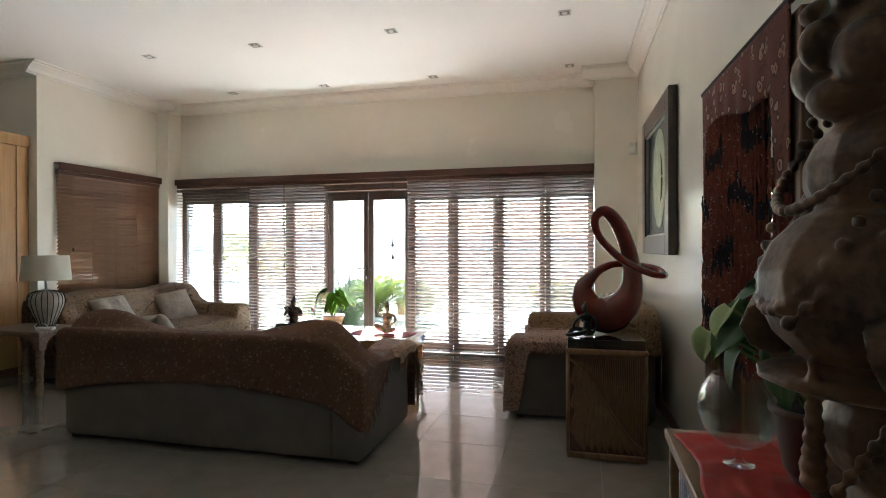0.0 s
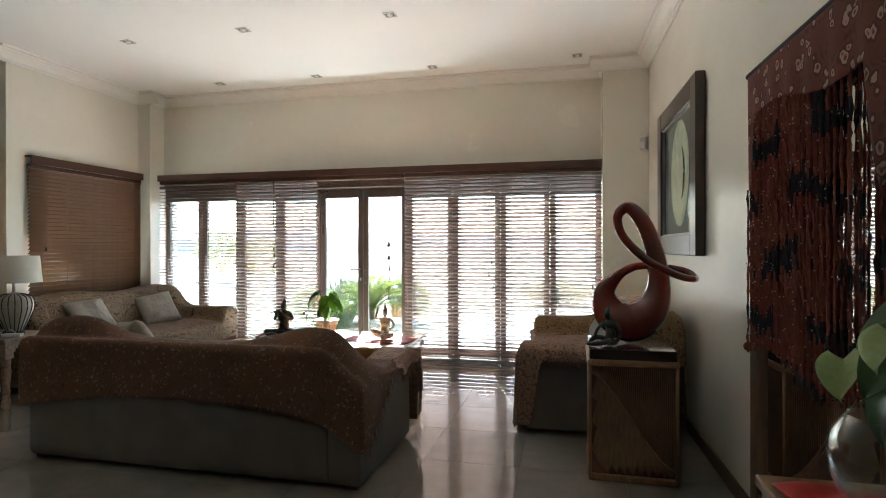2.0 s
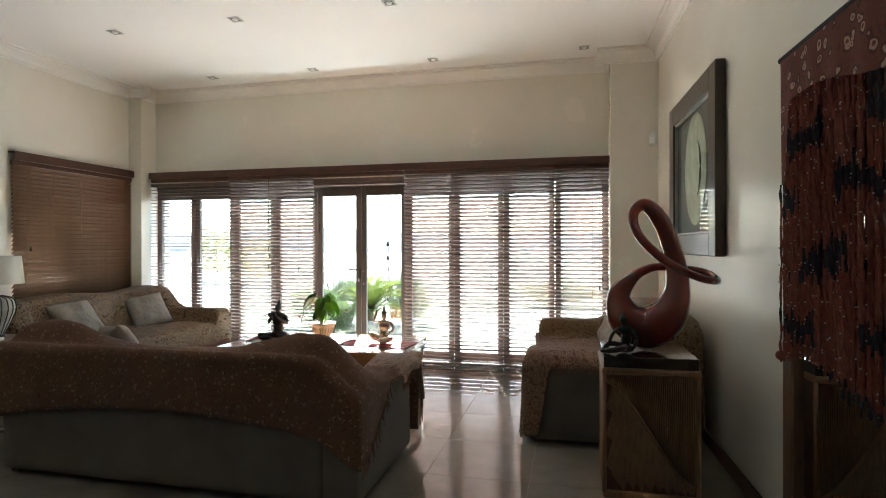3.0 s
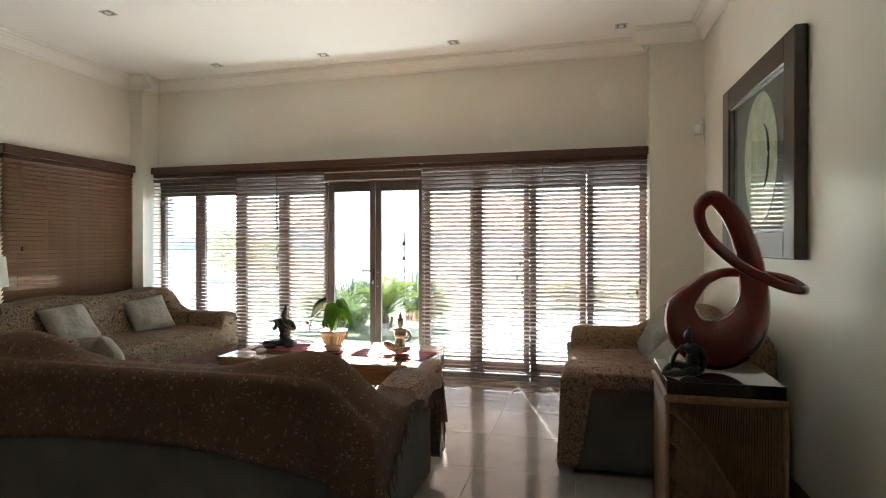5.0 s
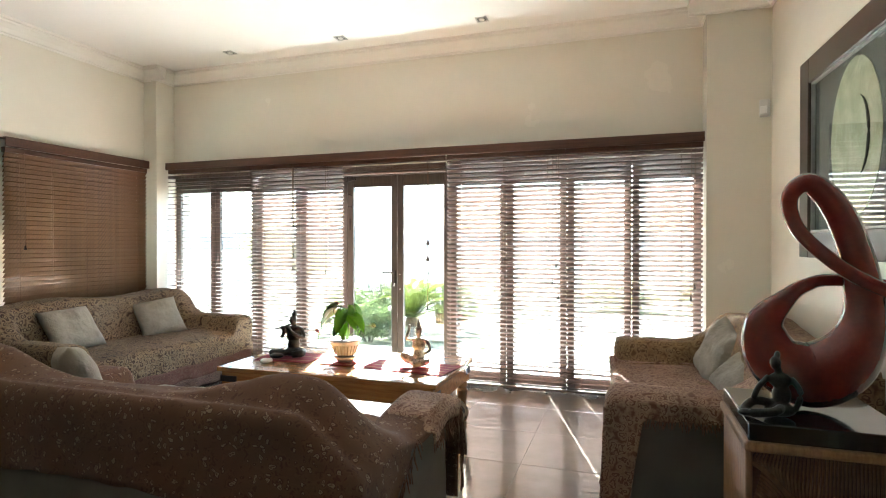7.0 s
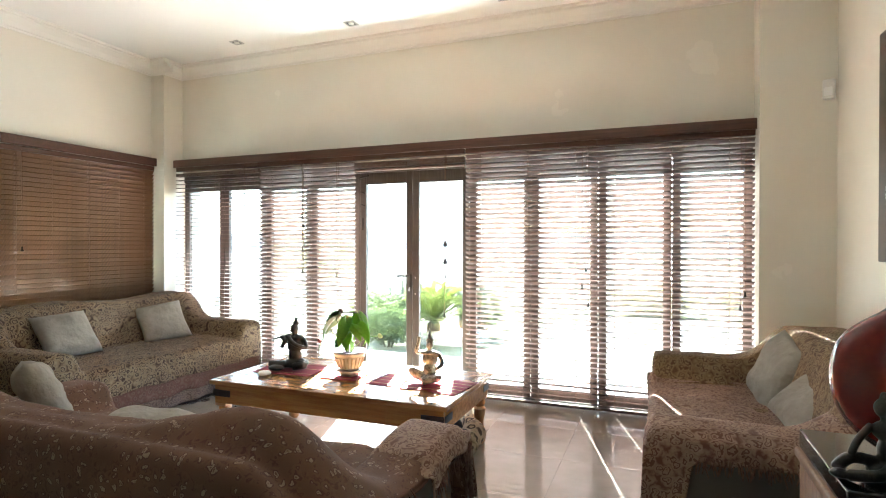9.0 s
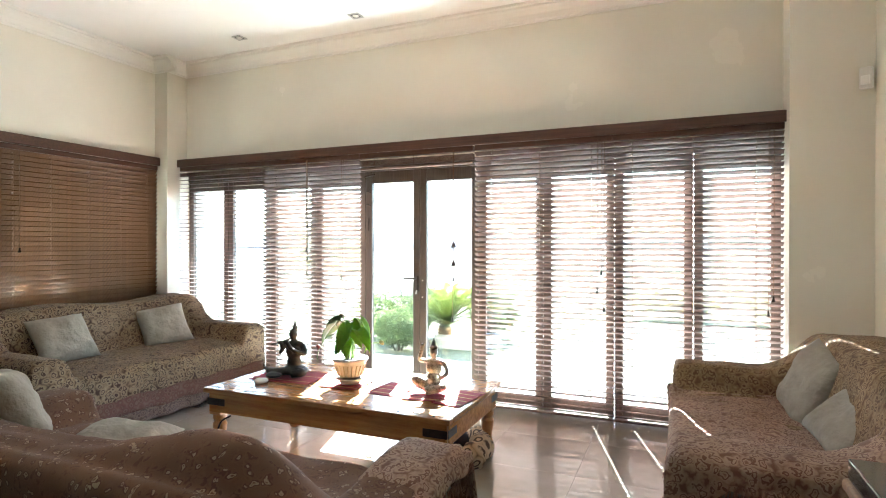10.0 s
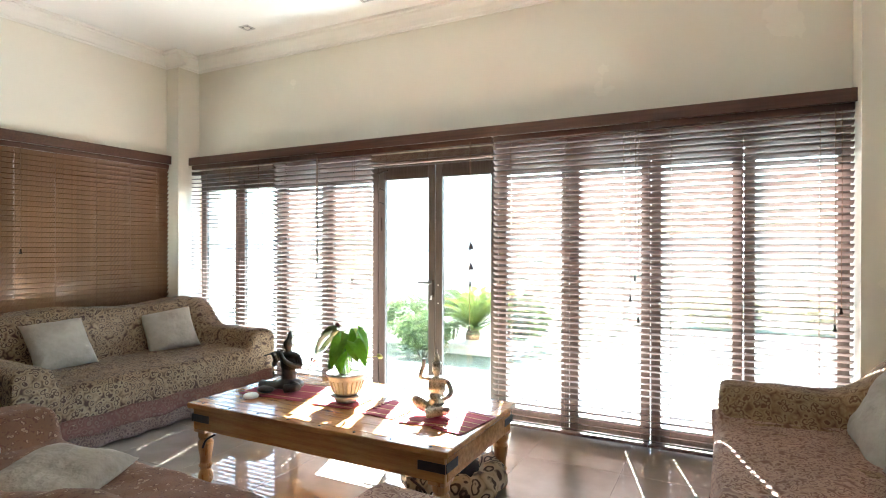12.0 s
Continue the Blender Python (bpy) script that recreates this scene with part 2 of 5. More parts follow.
def tube(bm, pts, radii, n=8, closed=False, flat=1.0, up=(0, 0, 1)):
    """A tube along points, its radius varying; flat squeezes the section across `up`."""
    pts = [Vector(p) for p in pts]
    k, rings = len(pts), []
    for i, p in enumerate(pts):
        a = pts[(i - 1) % k] if closed or i else p
        c = pts[(i + 1) % k] if closed or i < k - 1 else p
        d = (c - a).normalized()
        s = d.cross(Vector(up))
        s = s.normalized() if s.length > 1e-4 else d.cross(Vector((1, 0, 0))).normalized()
        u = s.cross(d)
        r = radii[i] if hasattr(radii, "__len__") else radii
        rings.append([bm.verts.new(p + s * (r * math.cos(2 * math.pi * j / n)) + u * (r * flat * math.sin(2 * math.pi * j / n))) for j in range(n)])
    for i in range(k if closed else k - 1):
        a, c = rings[i], rings[(i + 1) % k]
        for j in range(n):
            bm.faces.new((a[j], a[(j + 1) % n], c[(j + 1) % n], c[j]))
    if not closed:
        bm.faces.new(rings[0][::-1])
        bm.faces.new(rings[-1])
    return bm


def smooth_path(ctrl, steps=6, closed=False):
    """Points along a smooth curve through control rows of any length."""
    k, out = len(ctrl), []
    c = [np.array(p, float) for p in ctrl]
    for i in range(k if closed else k - 1):
        p0, p1 = c[(i - 1) % k] if closed or i else c[0], c[i]
        p2, p3 = c[(i + 1) % k], c[(i + 2) % k] if closed or i + 2 < k else c[-1]
        for s in range(steps):
            t = s / steps
            out.append(0.5 * (2 * p1 + (p2 - p0) * t + (2 * p0 - 5 * p1 + 4 * p2 - p3) * t * t + (3 * p1 - p0 - 3 * p2 + p3) * t ** 3))
    if not closed:
        out.append(c[-1])
    return out


def lathe(bm, profile, n=20, at=(0, 0, 0)):
    """A turned body from (radius, height) pairs."""
    rings = []
    for r, z in profile:
        rings.append([bm.verts.new((at[0] + max(r, 1e-4) * math.cos(2 * math.pi * j / n), at[1] + max(r, 1e-4) * math.sin(2 * math.pi * j / n), at[2] + z)) for j in range(n)])
    for a, c in zip(rings, rings[1:]):
        for j in range(n):
            bm.faces.new((a[j], a[(j + 1) % n], c[(j + 1) % n], c[j]))
    bm.faces.new(rings[0][::-1])
    bm.faces.new(rings[-1])
    return bm


def blob(bm, c, r, turn=(0, 0, 0), n=12):
    """An ellipsoid at c with radii r, turned by degrees."""
    m = pose(*c, *turn) @ Matrix.Diagonal((*r, 1))
    bmesh.ops.create_uvsphere(bm, u_segments=n, v_segments=max(6, n * 2 // 3), radius=1, matrix=m)
    return bm


def grid_sheet(f, nu, nv, closed=False, bm=None):
    """A sheet whose points are f(u, v), with u and v from 0 to 1."""
    bm = bm or bmesh.new()
    vs = [[bm.verts.new(f(i / nu, j / nv)) for j in range(nv + 1)] for i in range(nu + 1)]
    for i in range(nu):
        for j in range(nv):
            bm.faces.new((vs[i][j], vs[i + 1][j], vs[i + 1][j + 1], vs[i][j + 1]))
    return bm


def soft_box(x0, x1, y0, y1, z0, z1, r, puff=0.0, lump=0.0, n=14, seed=0.0):
    """An upholstered block: round edges of radius r, faces swollen by puff, lumpy by lump."""
    bm = bmesh.new()
    bmesh.ops.create_cube(bm, size=2)
    bmesh.ops.subdivide_edges(bm, edges=bm.edges[:], cuts=n, use_grid_fill=True)
    c, h = Vector(((x0 + x1) / 2, (y0 + y1) / 2, (z0 + z1) / 2)), Vector(((x1 - x0) / 2, (y1 - y0) / 2, (z1 - z0) / 2))
    r = min(r, *h)
    for v in bm.verts:
        q = Vector([math.copysign(math.sin(abs(a) * math.pi / 2) ** 0.8, a) if abs(a) < 0.999 else a for a in v.co])
        p = Vector((q.x * h.x, q.y * h.y, q.z * h.z))
        core = Vector([max(-(h[i] - r), min(h[i] - r, p[i])) for i in range(3)])
        d = p - core
        if d.length > 1e-6:
            p = core + d.normalized() * r
        w = (1 - q.x ** 2) * (1 - q.y ** 2) if abs(v.co.z) > 0.99 else (1 - q.z ** 2) * ((1 - q.x ** 2) if abs(v.co.y) > 0.99 else (1 - q.y ** 2))
        nrm = (d.normalized() if d.length > 1e-6 else Vector((0, 0, 1)))
        v.co = c + p + nrm * (puff * w + lump * noise.noise((c + p) * 5 + Vector((seed, seed, seed))))
    return bm


def pillow(w, h, t, seed=0.0, n=30):
    """A square cushion lying in x and y, its corners pulled out."""
    def side(sgn):
        def f(u, v):
            a, b = 2 * u - 1, 2 * v - 1
            e = max(0.0, (1 - a ** 4)) ** 0.55 * max(0.0, (1 - b ** 4)) ** 0.55
            k = 1 - 0.07 * (1 - a * a) * abs(b) ** 3
            l = 1 - 0.07 * (1 - b * b) * abs(a) ** 3
            wr = (0.02 * noise.noise((a * 1.9 + seed, b * 1.9, sgn + seed)) + 0.010 * abs(noise.noise((a * 4.5 + b * 2 + seed, b * 3.0, sgn)))) * e
            return (a * w / 2 * l, b * h / 2 * k, sgn * (t / 2 * e + wr))
        return f
    bm = grid_sheet(side(1), n, n)
    grid_sheet(side(-1), n, n, bm=bm)
    bmesh.ops.remove_doubles(bm, verts=bm.verts[:], dist=0.001)
    return bm


def thicken(ob, t):
    m = ob.modifiers.new("thickness", "SOLIDIFY")
    m.thickness, m.offset = t, 1
    return ob


def struct(name, bm, material, label, category, smooth=False):
    return tagged(part(name, bm, material, None, "", smooth), label, category, kind="structure")


# ---- the room ----
CEILING, WX, LX, WY = 3.31, 0.66, -5.66, 6.60
SOUTH = -1.6
RIGHT = pose(0.755, 0, 0, 0, 0, 1.6)       # the wall with the mirror, a little out of square: its face is local x = 0
NICHE_X, NICHE_Y = -6.35, 4.64

# walls
bm = box(-5.48, 0.12, WY, WY + 0.25, 2.12, 3.45)
box(-5.66, -5.48, 6.35, WY + 0.25, 0, 3.45, bm=bm)
box(0.12, 0.9, 6.35, WY + 0.25, 0, 3.45, bm=bm)
struct("wall_north", bm, WALL, "cream painted wall over a wide row of glazed doors", "wall")
bm = box(LX - 0.25, LX, NICHE_Y, 4.95, 0, 3.45)
box(LX - 0.25, LX, 6.25, WY + 0.25, 0, 3.45, bm=bm)
box(LX - 0.25, LX, 4.95, 6.25, 0, 0.85, bm=bm)
box(LX - 0.25, LX, 4.95, 6.25, 2.15, 3.45, bm=bm)
box(NICHE_X - 0.25, LX - 0.25, NICHE_Y, NICHE_Y + 0.25, 0, 3.45, bm=bm)
struct("wall_west", bm, WALL, "cream painted wall with one window", "wall")
struct("wall_niche", box(NICHE_X - 0.25, NICHE_X, SOUTH, NICHE_Y, 0, 3.45), WALL, "cream painted wall of a set-back recess", "wall")
struct("wall_south", box(NICHE_X - 0.25, 1.1, SOUTH - 0.25, SOUTH, 0, 3.45), WALL, "plain cream painted wall", "wall")
ob = struct("wall_east", box(0, 0.25, SOUTH - 0.1, 6.37, 0, 3.45), WALL, "cream painted side wall", "wall")
ob.matrix_world = RIGHT
struct("ceiling", box(NICHE_X, 1.0, SOUTH, WY, CEILING, CEILING + 0.14), CEIL, "white painted plaster ceiling", "ceiling")


def cornice(a, b, side, name="cornice"):
    """A moulded plaster cornice along the wall from a to b; side is the way into the room."""
    prof = [(0, -0.13), (0.012, -0.13), (0.016, -0.115), (0.03, -0.108), (0.05, -0.075), (0.085, -0.045), (0.1, -0.036), (0.104, -0.022), (0.13, -0.018), (0.135, 0), (0, 0)]
    a, b, s = Vector((*a, CEILING)), Vector((*b, CEILING)), Vector((*side, 0))
    d = (b - a).normalized()
    bm = bmesh.new()
    ends = [[bm.verts.new(p + s * o + d * (sg * o) + Vector((0, 0, z))) for o, z in prof] for p, sg in ((a, 0), (b, 0))]
    k = len(prof)
    for i in range(k):
        bm.faces.new((ends[0][i], ends[0][(i + 1) % k], ends[1][(i + 1) % k], ends[1][i]))
    bm.faces.new(ends[0][::-1])
    bm.faces.new(ends[1])
    return struct(name, bm, TRIM, "white moulded plaster cornice", "cornice")


cornice((-5.48, WY), (0.12, WY), (0, -1))
cornice((-5.66, 6.35), (-5.345, 6.35), (0, -1))
cornice((-5.48, 6.35), (-5.48, WY), (1, 0))
cornice((-0.015, 6.35), (0.62, 6.35), (0, -1))
cornice((0.12, 6.35), (0.12, WY), (-1, 0))
cornice((LX, NICHE_Y - 0.13), (LX, 6.35), (1, 0))
cornice((NICHE_X, NICHE_Y), (LX, NICHE_Y), (0, -1))
_c = RIGHT @ Vector((0, SOUTH, 0)), RIGHT @ Vector((0, 6.36, 0))
cornice(_c[0].xy, _c[1].xy, (-1, -0.028))

bm = box(-0.014, 0, 2.0, 6.36, 0.0, 0.09, 0.003)
ob = struct("baseboard", bm, SKIRT, "dark wooden skirting board", "skirting")
ob.matrix_world = RIGHT
struct("baseboard", box(LX, LX + 0.014, NICHE_Y, 6.35, 0, 0.09, 0.003), SKIRT, "dark wooden skirting board", "skirting")

# floor slab; its tiles come last
floor_ob = struct("floor", box(NICHE_X - 0.2, 1.1, SOUTH - 0.2, WY + 0.25, -0.2, -0.004), GROUT, "polished pale grey-beige floor tiles", "floor")

# ---- glazed folding doors ----
EDGES = [-5.48 + 5.6 * i / 10 for i in range(11)]


def door_leaf(i, x0, x1):
    d = thing(f"window_{i + 1}", (x0, 6.63, 0), "narrow glazed leaf of dark brown timber folding doors", "glazed door", kind="structure")
    w, s = x1 - x0, 0.066
    part("stile", box(0.002, s, 0, 0.045, 0.02, 2.05, 0.004), FRAMEW, d)
    part("stile", box(w - s, w - 0.002, 0, 0.045, 0.02, 2.05, 0.004), FRAMEW, d)
    part("rail", box(s, w - s, 0.002, 0.043, 1.94, 2.05, 0.004), FRAMEW, d)
    part("rail", box(s, w - s, 0.002, 0.043, 0.02, 0.13, 0.004), FRAMEW, d)
    p = part("pane", box(s - 0.005, w - s + 0.005, 0.02, 0.026, 0.125, 1.945), GLASS, d, "clear glass")
    p.visible_shadow = False
    return d


LEAVES = [door_leaf(i, EDGES[i], EDGES[i + 1]) for i in range(10)]
bm = box(-5.48, 0.12, 6.62, 6.70, 2.05, 2.12, 0.004)
box(-5.48, 0.12, 6.62, 6.70, -0.004, 0.02, 0.003, bm=bm)
struct("door_frame", bm, FRAMEW, "dark brown timber head and sill of the folding doors", "door frame")

# ironmongery of the pair of doors that opens
d5, d6 = LEAVES[4], LEAVES[5]
h = part("door_handle", tube(bmesh.new(), [(0.545, -0.045, 1.07), (0.52, -0.05, 1.07), (0.45, -0.05, 1.07), (0.425, -0.05, 1.068)], [0.011, 0.011, 0.010, 0.009]), IRON, d5, "dark metal lever handle", True)
part("rose", box(0.53, 0.554, -0.010, 0, 0.95, 1.09, 0.004), IRON, d5)
part("key", tube(bmesh.new(), [(0.543, -0.02, 0.96), (0.543, -0.035, 0.96), (0.543, -0.04, 0.93)], [0.004, 0.004, 0.011], 6), STEEL, d5)
for z in (1.05, 0.9):
    part("bolt_cap", tube(bmesh.new(), [(0.03, -0.004, z), (0.03, 0.002, z)], 0.006), STEEL, d6)
for z in (1.86, 1.74):
    part("hook", tube(bmesh.new(), [(0.01, -0.012, z), (0.03, -0.02, z + 0.01), (0.05, -0.014, z), (0.066, -0.02, z - 0.006)], 0.006, 6), IRON, d5, smooth=True)
part("flush_bolt", box(0.024, 0.04, -0.006, 0.001, 1.5, 1.62, 0.002), IRON, d5)
part("stay", tube(bmesh.new(), [(0.0, -0.02, 2.0), (0.11, -0.03, 2.02)], 0.008, 6), IRON, d5)

# window behind the closed side blind
w = thing("window_11", (LX - 0.16, 4.95, 0.85), "dark brown timber window behind a closed blind", "window", kind="structure")
part("frame", box(0, 0.06, 0, 0.06, 0, 1.3), FRAMEW, w)
part("frame", box(0, 0.06, 1.24, 1.3, 0, 1.3), FRAMEW, w)
part("frame", box(0, 0.06, 0.62, 0.68, 0, 1.3), FRAMEW, w)
part("frame", box(0.001, 0.059, 0.06, 1.24, 0, 0.06), FRAMEW, w)
part("frame", box(0.001, 0.059, 0.06, 1.24, 1.24, 1.3), FRAMEW, w)
p = part("pane", box(0.027, 0.033, 0.05, 1.25, 0.05, 1.25), GLASS, w)
p.visible_shadow = False


# ---- wooden venetian blinds ----
def slat_mesh(length, holes, material, deep=0.05, thick=0.005, hw=0.004, hd=0.007):
    """One slat along x, with a slot right through it for each cord."""
    bm = bmesh.new()
    cuts = [0.0] + [c for x in holes for c in (x - hw, x + hw)] + [length]
    for i in range(0, len(cuts), 2):
        box(cuts[i], cuts[i + 1], -deep / 2, deep / 2, -thick / 2, thick / 2, bm=bm)
    for x in holes:
        box(x - hw, x + hw, -deep / 2, -hd, -thick / 2, thick / 2, bm=bm)
        box(x - hw, x + hw, hd, deep / 2, -thick / 2, thick / 2, bm=bm)
    return mesh_of("slat", bm, material)


def blind(m, length, top, bottom, tilt, holes, label, material=SLAT, pitch=0.042, stack=0, gather=0, cords=(), rail=True, deep=0.05, wander=0.7):
    """A blind in local x and z, its back to +y. tilt: degrees by which the room edge is raised. stack: slats gathered at the top."""
    b = thing("venetian_blind", m, label, "blind", "wooden venetian blinds", "")
    me = slat_mesh(length, holes, material, deep, hw=0.003 if abs(tilt) > 45 else 0.004, hd=0.0045 if abs(tilt) > 45 else 0.007)
    part("head_rail", box(0, length, -0.025, 0.03, top - 0.045, top, 0.003), PELM, b)
    z, k = top - 0.07, 0
    rng = random.Random(round(length * 1000))
    low = bottom + 0.03
    n_hang = 0
    while z > low:
        ob = new("slat", me)
        ob.parent = b
        t = tilt + rng.uniform(-wander, wander)
        ob.matrix_basis = pose(0, 0, z, -t, 0, rng.uniform(-0.03, 0.03))
        k += 1
        gap = 0.0075 if k < stack else pitch
        if gather and z - low < gather * 0.008:
            gap = 0.008
        z -= gap
        n_hang += 1
        if n_hang > 90:
            break
    if rail:
        part("bottom_rail", box(0, length, -0.026, 0.026, bottom, bottom + 0.018, 0.004), material, b)
    for x in holes:
        for y in (-0.027, 0.027):
            part("ladder_cord", box(x - 0.0012, x + 0.0012, y - 0.0012, y + 0.0012, bottom + 0.01, top - 0.04), CORD, b)
    for x, lo in cords:
        pull = part("pull_cord", tube(bmesh.new(), [(x, -0.045, top - 0.03), (x + 0.002, -0.046, (top + lo) / 2), (x, -0.045, lo + 0.03)], 0.0024, 5), CORD, b)
        part("tassel", lathe(bmesh.new(), [(0.004, 0.040), (0.008, 0.034), (0.0065, 0.023), (0.012, 0.005), (0.010, 0)], 10, (x, -0.045, lo)), IRON, pull)
    return b


BY = 6.515
HEAD = 2.2
bars = "brown wooden venetian blind hanging down, slats tilted open"
blind(pose(-5.46, BY, 0), 1.114, HEAD, 0.03, 0, (0.16, 0.55, 0.94), "brown wooden venetian blind with level open slats", stack=5)
blind(pose(-4.345, BY, 0), 1.119, HEAD, 0.03, 28, (0.16, 0.55, 0.95), bars, cords=((0.545, 1.62), (0.56, 1.53), (0.552, 1.3), (0.56, 1.22), (0.55, 1.08), (0.94, 1.05)))
blind(pose(-3.225, BY, 0), 1.10, HEAD, 2.05, 0, (0.16, 0.55, 0.94), "brown wooden venetian blind drawn up into a stack above doors", stack=99, cords=((0.93, 0.72), (0.935, 1.06)))
blind(pose(-2.11, BY, 0), 1.109, HEAD, 0.03, 28, (0.14, 0.55, 0.95), bars, cords=((1.0, 1.0), (1.03, 1.14), (1.05, 0.86)))
blind(pose(-1.0, BY, 0), 1.115, HEAD, 0.03, 28, (0.14, 0.55, 0.95), bars, cords=((1.02, 0.88), (1.05, 0.98)))
blind(pose(LX + 0.04, 4.84, 0, 0, 0, 90), 1.49, 2.2, 0.68, 50, (0.12, 0.42, 0.76, 1.08, 1.37), "brown wooden venetian blind fully closed over a window", SLATY, cords=((0.15, 1.3),), deep=0.057, wander=3.0)
pel = thing("blind_pelmet", (-5.465, 0, 0), "long dark brown wooden pelmet board over the blinds", "pelmet")
part("board", box(0, 5.59, 6.455, 6.47, 2.195, 2.275, 0.003), PELM, pel)
part("top", box(0, 5.59, 6.47, 6.60, 2.26, 2.274), PELM, pel)
pel = thing("blind_pelmet", (LX, 4.83, 0), "dark brown wooden pelmet board over the side blind", "pelmet")
part("board", box(0.075, 0.09, 0, 1.51, 2.2, 2.285, 0.003), PELM, pel)
part("top", box(0.0, 0.075, 0, 1.51, 2.27, 2.284), PELM, pel)


# ---- sofas ----
def smooth(t):
    t = max(0.0, min(1.0, t))
    return t * t * (3 - 2 * t)


def drape(H, W, D, hems, x0=0.0, y0=0.0, lift=0.0, nx=60, ny=44, ns=12, seed=0.0, fold=0.012):
    """Cloth laid over a form of height H(x, y), hanging down its four sides to the hems (back, front, left, right)."""
    back, front, left, right = hems

    def axis(n, lo, hi):
        return [(lo, 1 - i / ns, -1) for i in range(ns)] + [(lo + (hi - lo) * i / n, 0.0, 0) for i in range(n + 1)] + [(hi, (i + 1) / ns, 1) for i in range(ns)]

    bm = bmesh.new()
    rows = []
    for x, fx, sx in axis(nx, x0, W):
        row = []
        for y, fy, sy in axis(ny, y0, D):
            h = H(x, y) + lift
            e = min(x - x0, W - x, y - y0, D - y)
            r = 0.05
            if e < r:
                h -= 0.5 * (r - math.sqrt(max(0.0, r * r - (r - e) ** 2)))
            h += 0.007 * noise.noise((x * 6 + seed, y * 6, 3.1)) + 0.004 * noise.noise((x * 19 + seed, y * 15, 1.7))
            f, px, py = max(fx, fy), x, y
            if f > 0:
                hem = (left if sx < 0 else right) if fx >= fy else (back if sy < 0 else front)
                hem = hem(x, y) if callable(hem) else hem
                hem += 0.012 * noise.noise((x * 9 + seed, y * 9, 8))
                along = y if fx >= fy else x
                out = 0.008 + lift + fold * f * (1 + 0.9 * math.sin(along * 23 + 2.5 * noise.noise((along * 3, seed, 0))) + noise.noise((along * 8, seed, f * 2)))
                px += sx * out * (1 if fx > 0 else 0)
                py += sy * out * (1 if fy > 0 else 0)
                h = h + (min(hem, h - 0.02) - h) * f
            row.append(bm.verts.new((px, py, h)))
        rows.append(row)
    for a, c in zip(rows, rows[1:]):
        for j in range(len(a) - 1):
            bm.faces.new((a[j], c[j], c[j + 1], a[j + 1]))
    return bm


def fringe(a, b, drop, count, seed=0):
    """A row of twisted threads hanging from the line a to b."""
    rng, bm = random.Random(seed), bmesh.new()
    a, b = Vector(a), Vector(b)
    for i in range(count):
        p = a.lerp(b, (i + rng.uniform(0.2, 0.8)) / count)
        l = drop * rng.uniform(0.7, 1.15)
        q = p + Vector((rng.uniform(-0.02, 0.02), rng.uniform(-0.02, 0.02), -l))
        tube(bm, [p, (p + q) / 2 + Vector((rng.uniform(-0.006, 0.006), rng.uniform(-0.006, 0.006), 0)), q], [0.0028, 0.0035, 0.002], 4)
    return bm


def sofa_body(m, label, W, D, back_h, arm_h, seat_h, arm_w, cloth, cushions=3, cut=0.015):
    s = thing("sofa", m, label, "sofa", "sofas round the coffee table")
    part("base", soft_box(0.02, W - 0.02, 0.03, D - 0.03, 0.02, seat_h - 0.16, 0.03, n=10), cloth, s, smooth=True)
    part("backrest", soft_box(0.015, W - cut, 0.01, 0.24, 0.02, back_h - 0.03, 0.05, n=12), cloth, s, smooth=True)
    for x in (0.015, W - arm_w + 0.01):
        part("arm", soft_box(x, x + arm_w - 0.025, 0.02, D - 0.02, 0.02, arm_h - 0.03, 0.06, n=10), cloth, s, smooth=True)
    w = (W - 2 * arm_w) / cushions
    for i in range(cushions):
        part("seat_cushion", soft_box(arm_w + w * i + 0.004, arm_w + w * (i + 1) - 0.004, 0.25, D - 0.04, seat_h - 0.16, seat_h - 0.03, 0.04, n=8), cloth, s, smooth=True)
    for x in (0.08, W - 0.08):
        for y in (0.08, D - 0.08):
            part("foot", box(x - 0.03, x + 0.03, y - 0.03, y + 0.03, 0, 0.03, 0.004), FRAMEW, s)
    return s


# the sofa seen from behind
NS = pose(-3.57, 3.08, 0)
sofa_body(NS, "taupe slipcovered sofa seen from behind, under a rust throw", 2.28, 1.0, 0.735, 0.585, 0.46, 0.25, SLIP, cut=0.2)


def near_form(x, y):
    """Frame rail at the back, loose back cushions humped behind it, then the seat and arms."""
    arm = max(smooth((x - 2.0) / 0.07), smooth((0.28 - x) / 0.07))
    rail = 0.78 - 0.018 * math.exp(-((y - 0.07) / 0.04) ** 2)
    hump = 0.757 + 0.13 * math.exp(-((x - 0.23) / 0.33) ** 2) + 0.10 * math.exp(-((x - 1.93) / 0.34) ** 2) + 0.008 * noise.noise((x * 5, y * 5, 0.7))
    top = rail + (hump - rail) * smooth((y - 0.05) / 0.13) - 0.17 * smooth((x - 2.0) / 0.28)
    fall = smooth((y - 0.20) / 0.28)
    rest = 0.475 + (0.122 + 0.012 * math.sin(y * 9)) * arm + 0.02 * noise.noise((x * 3.5, y * 6, 2.2)) * (1 - arm)
    return max(rest, top + (rest - top) * fall)


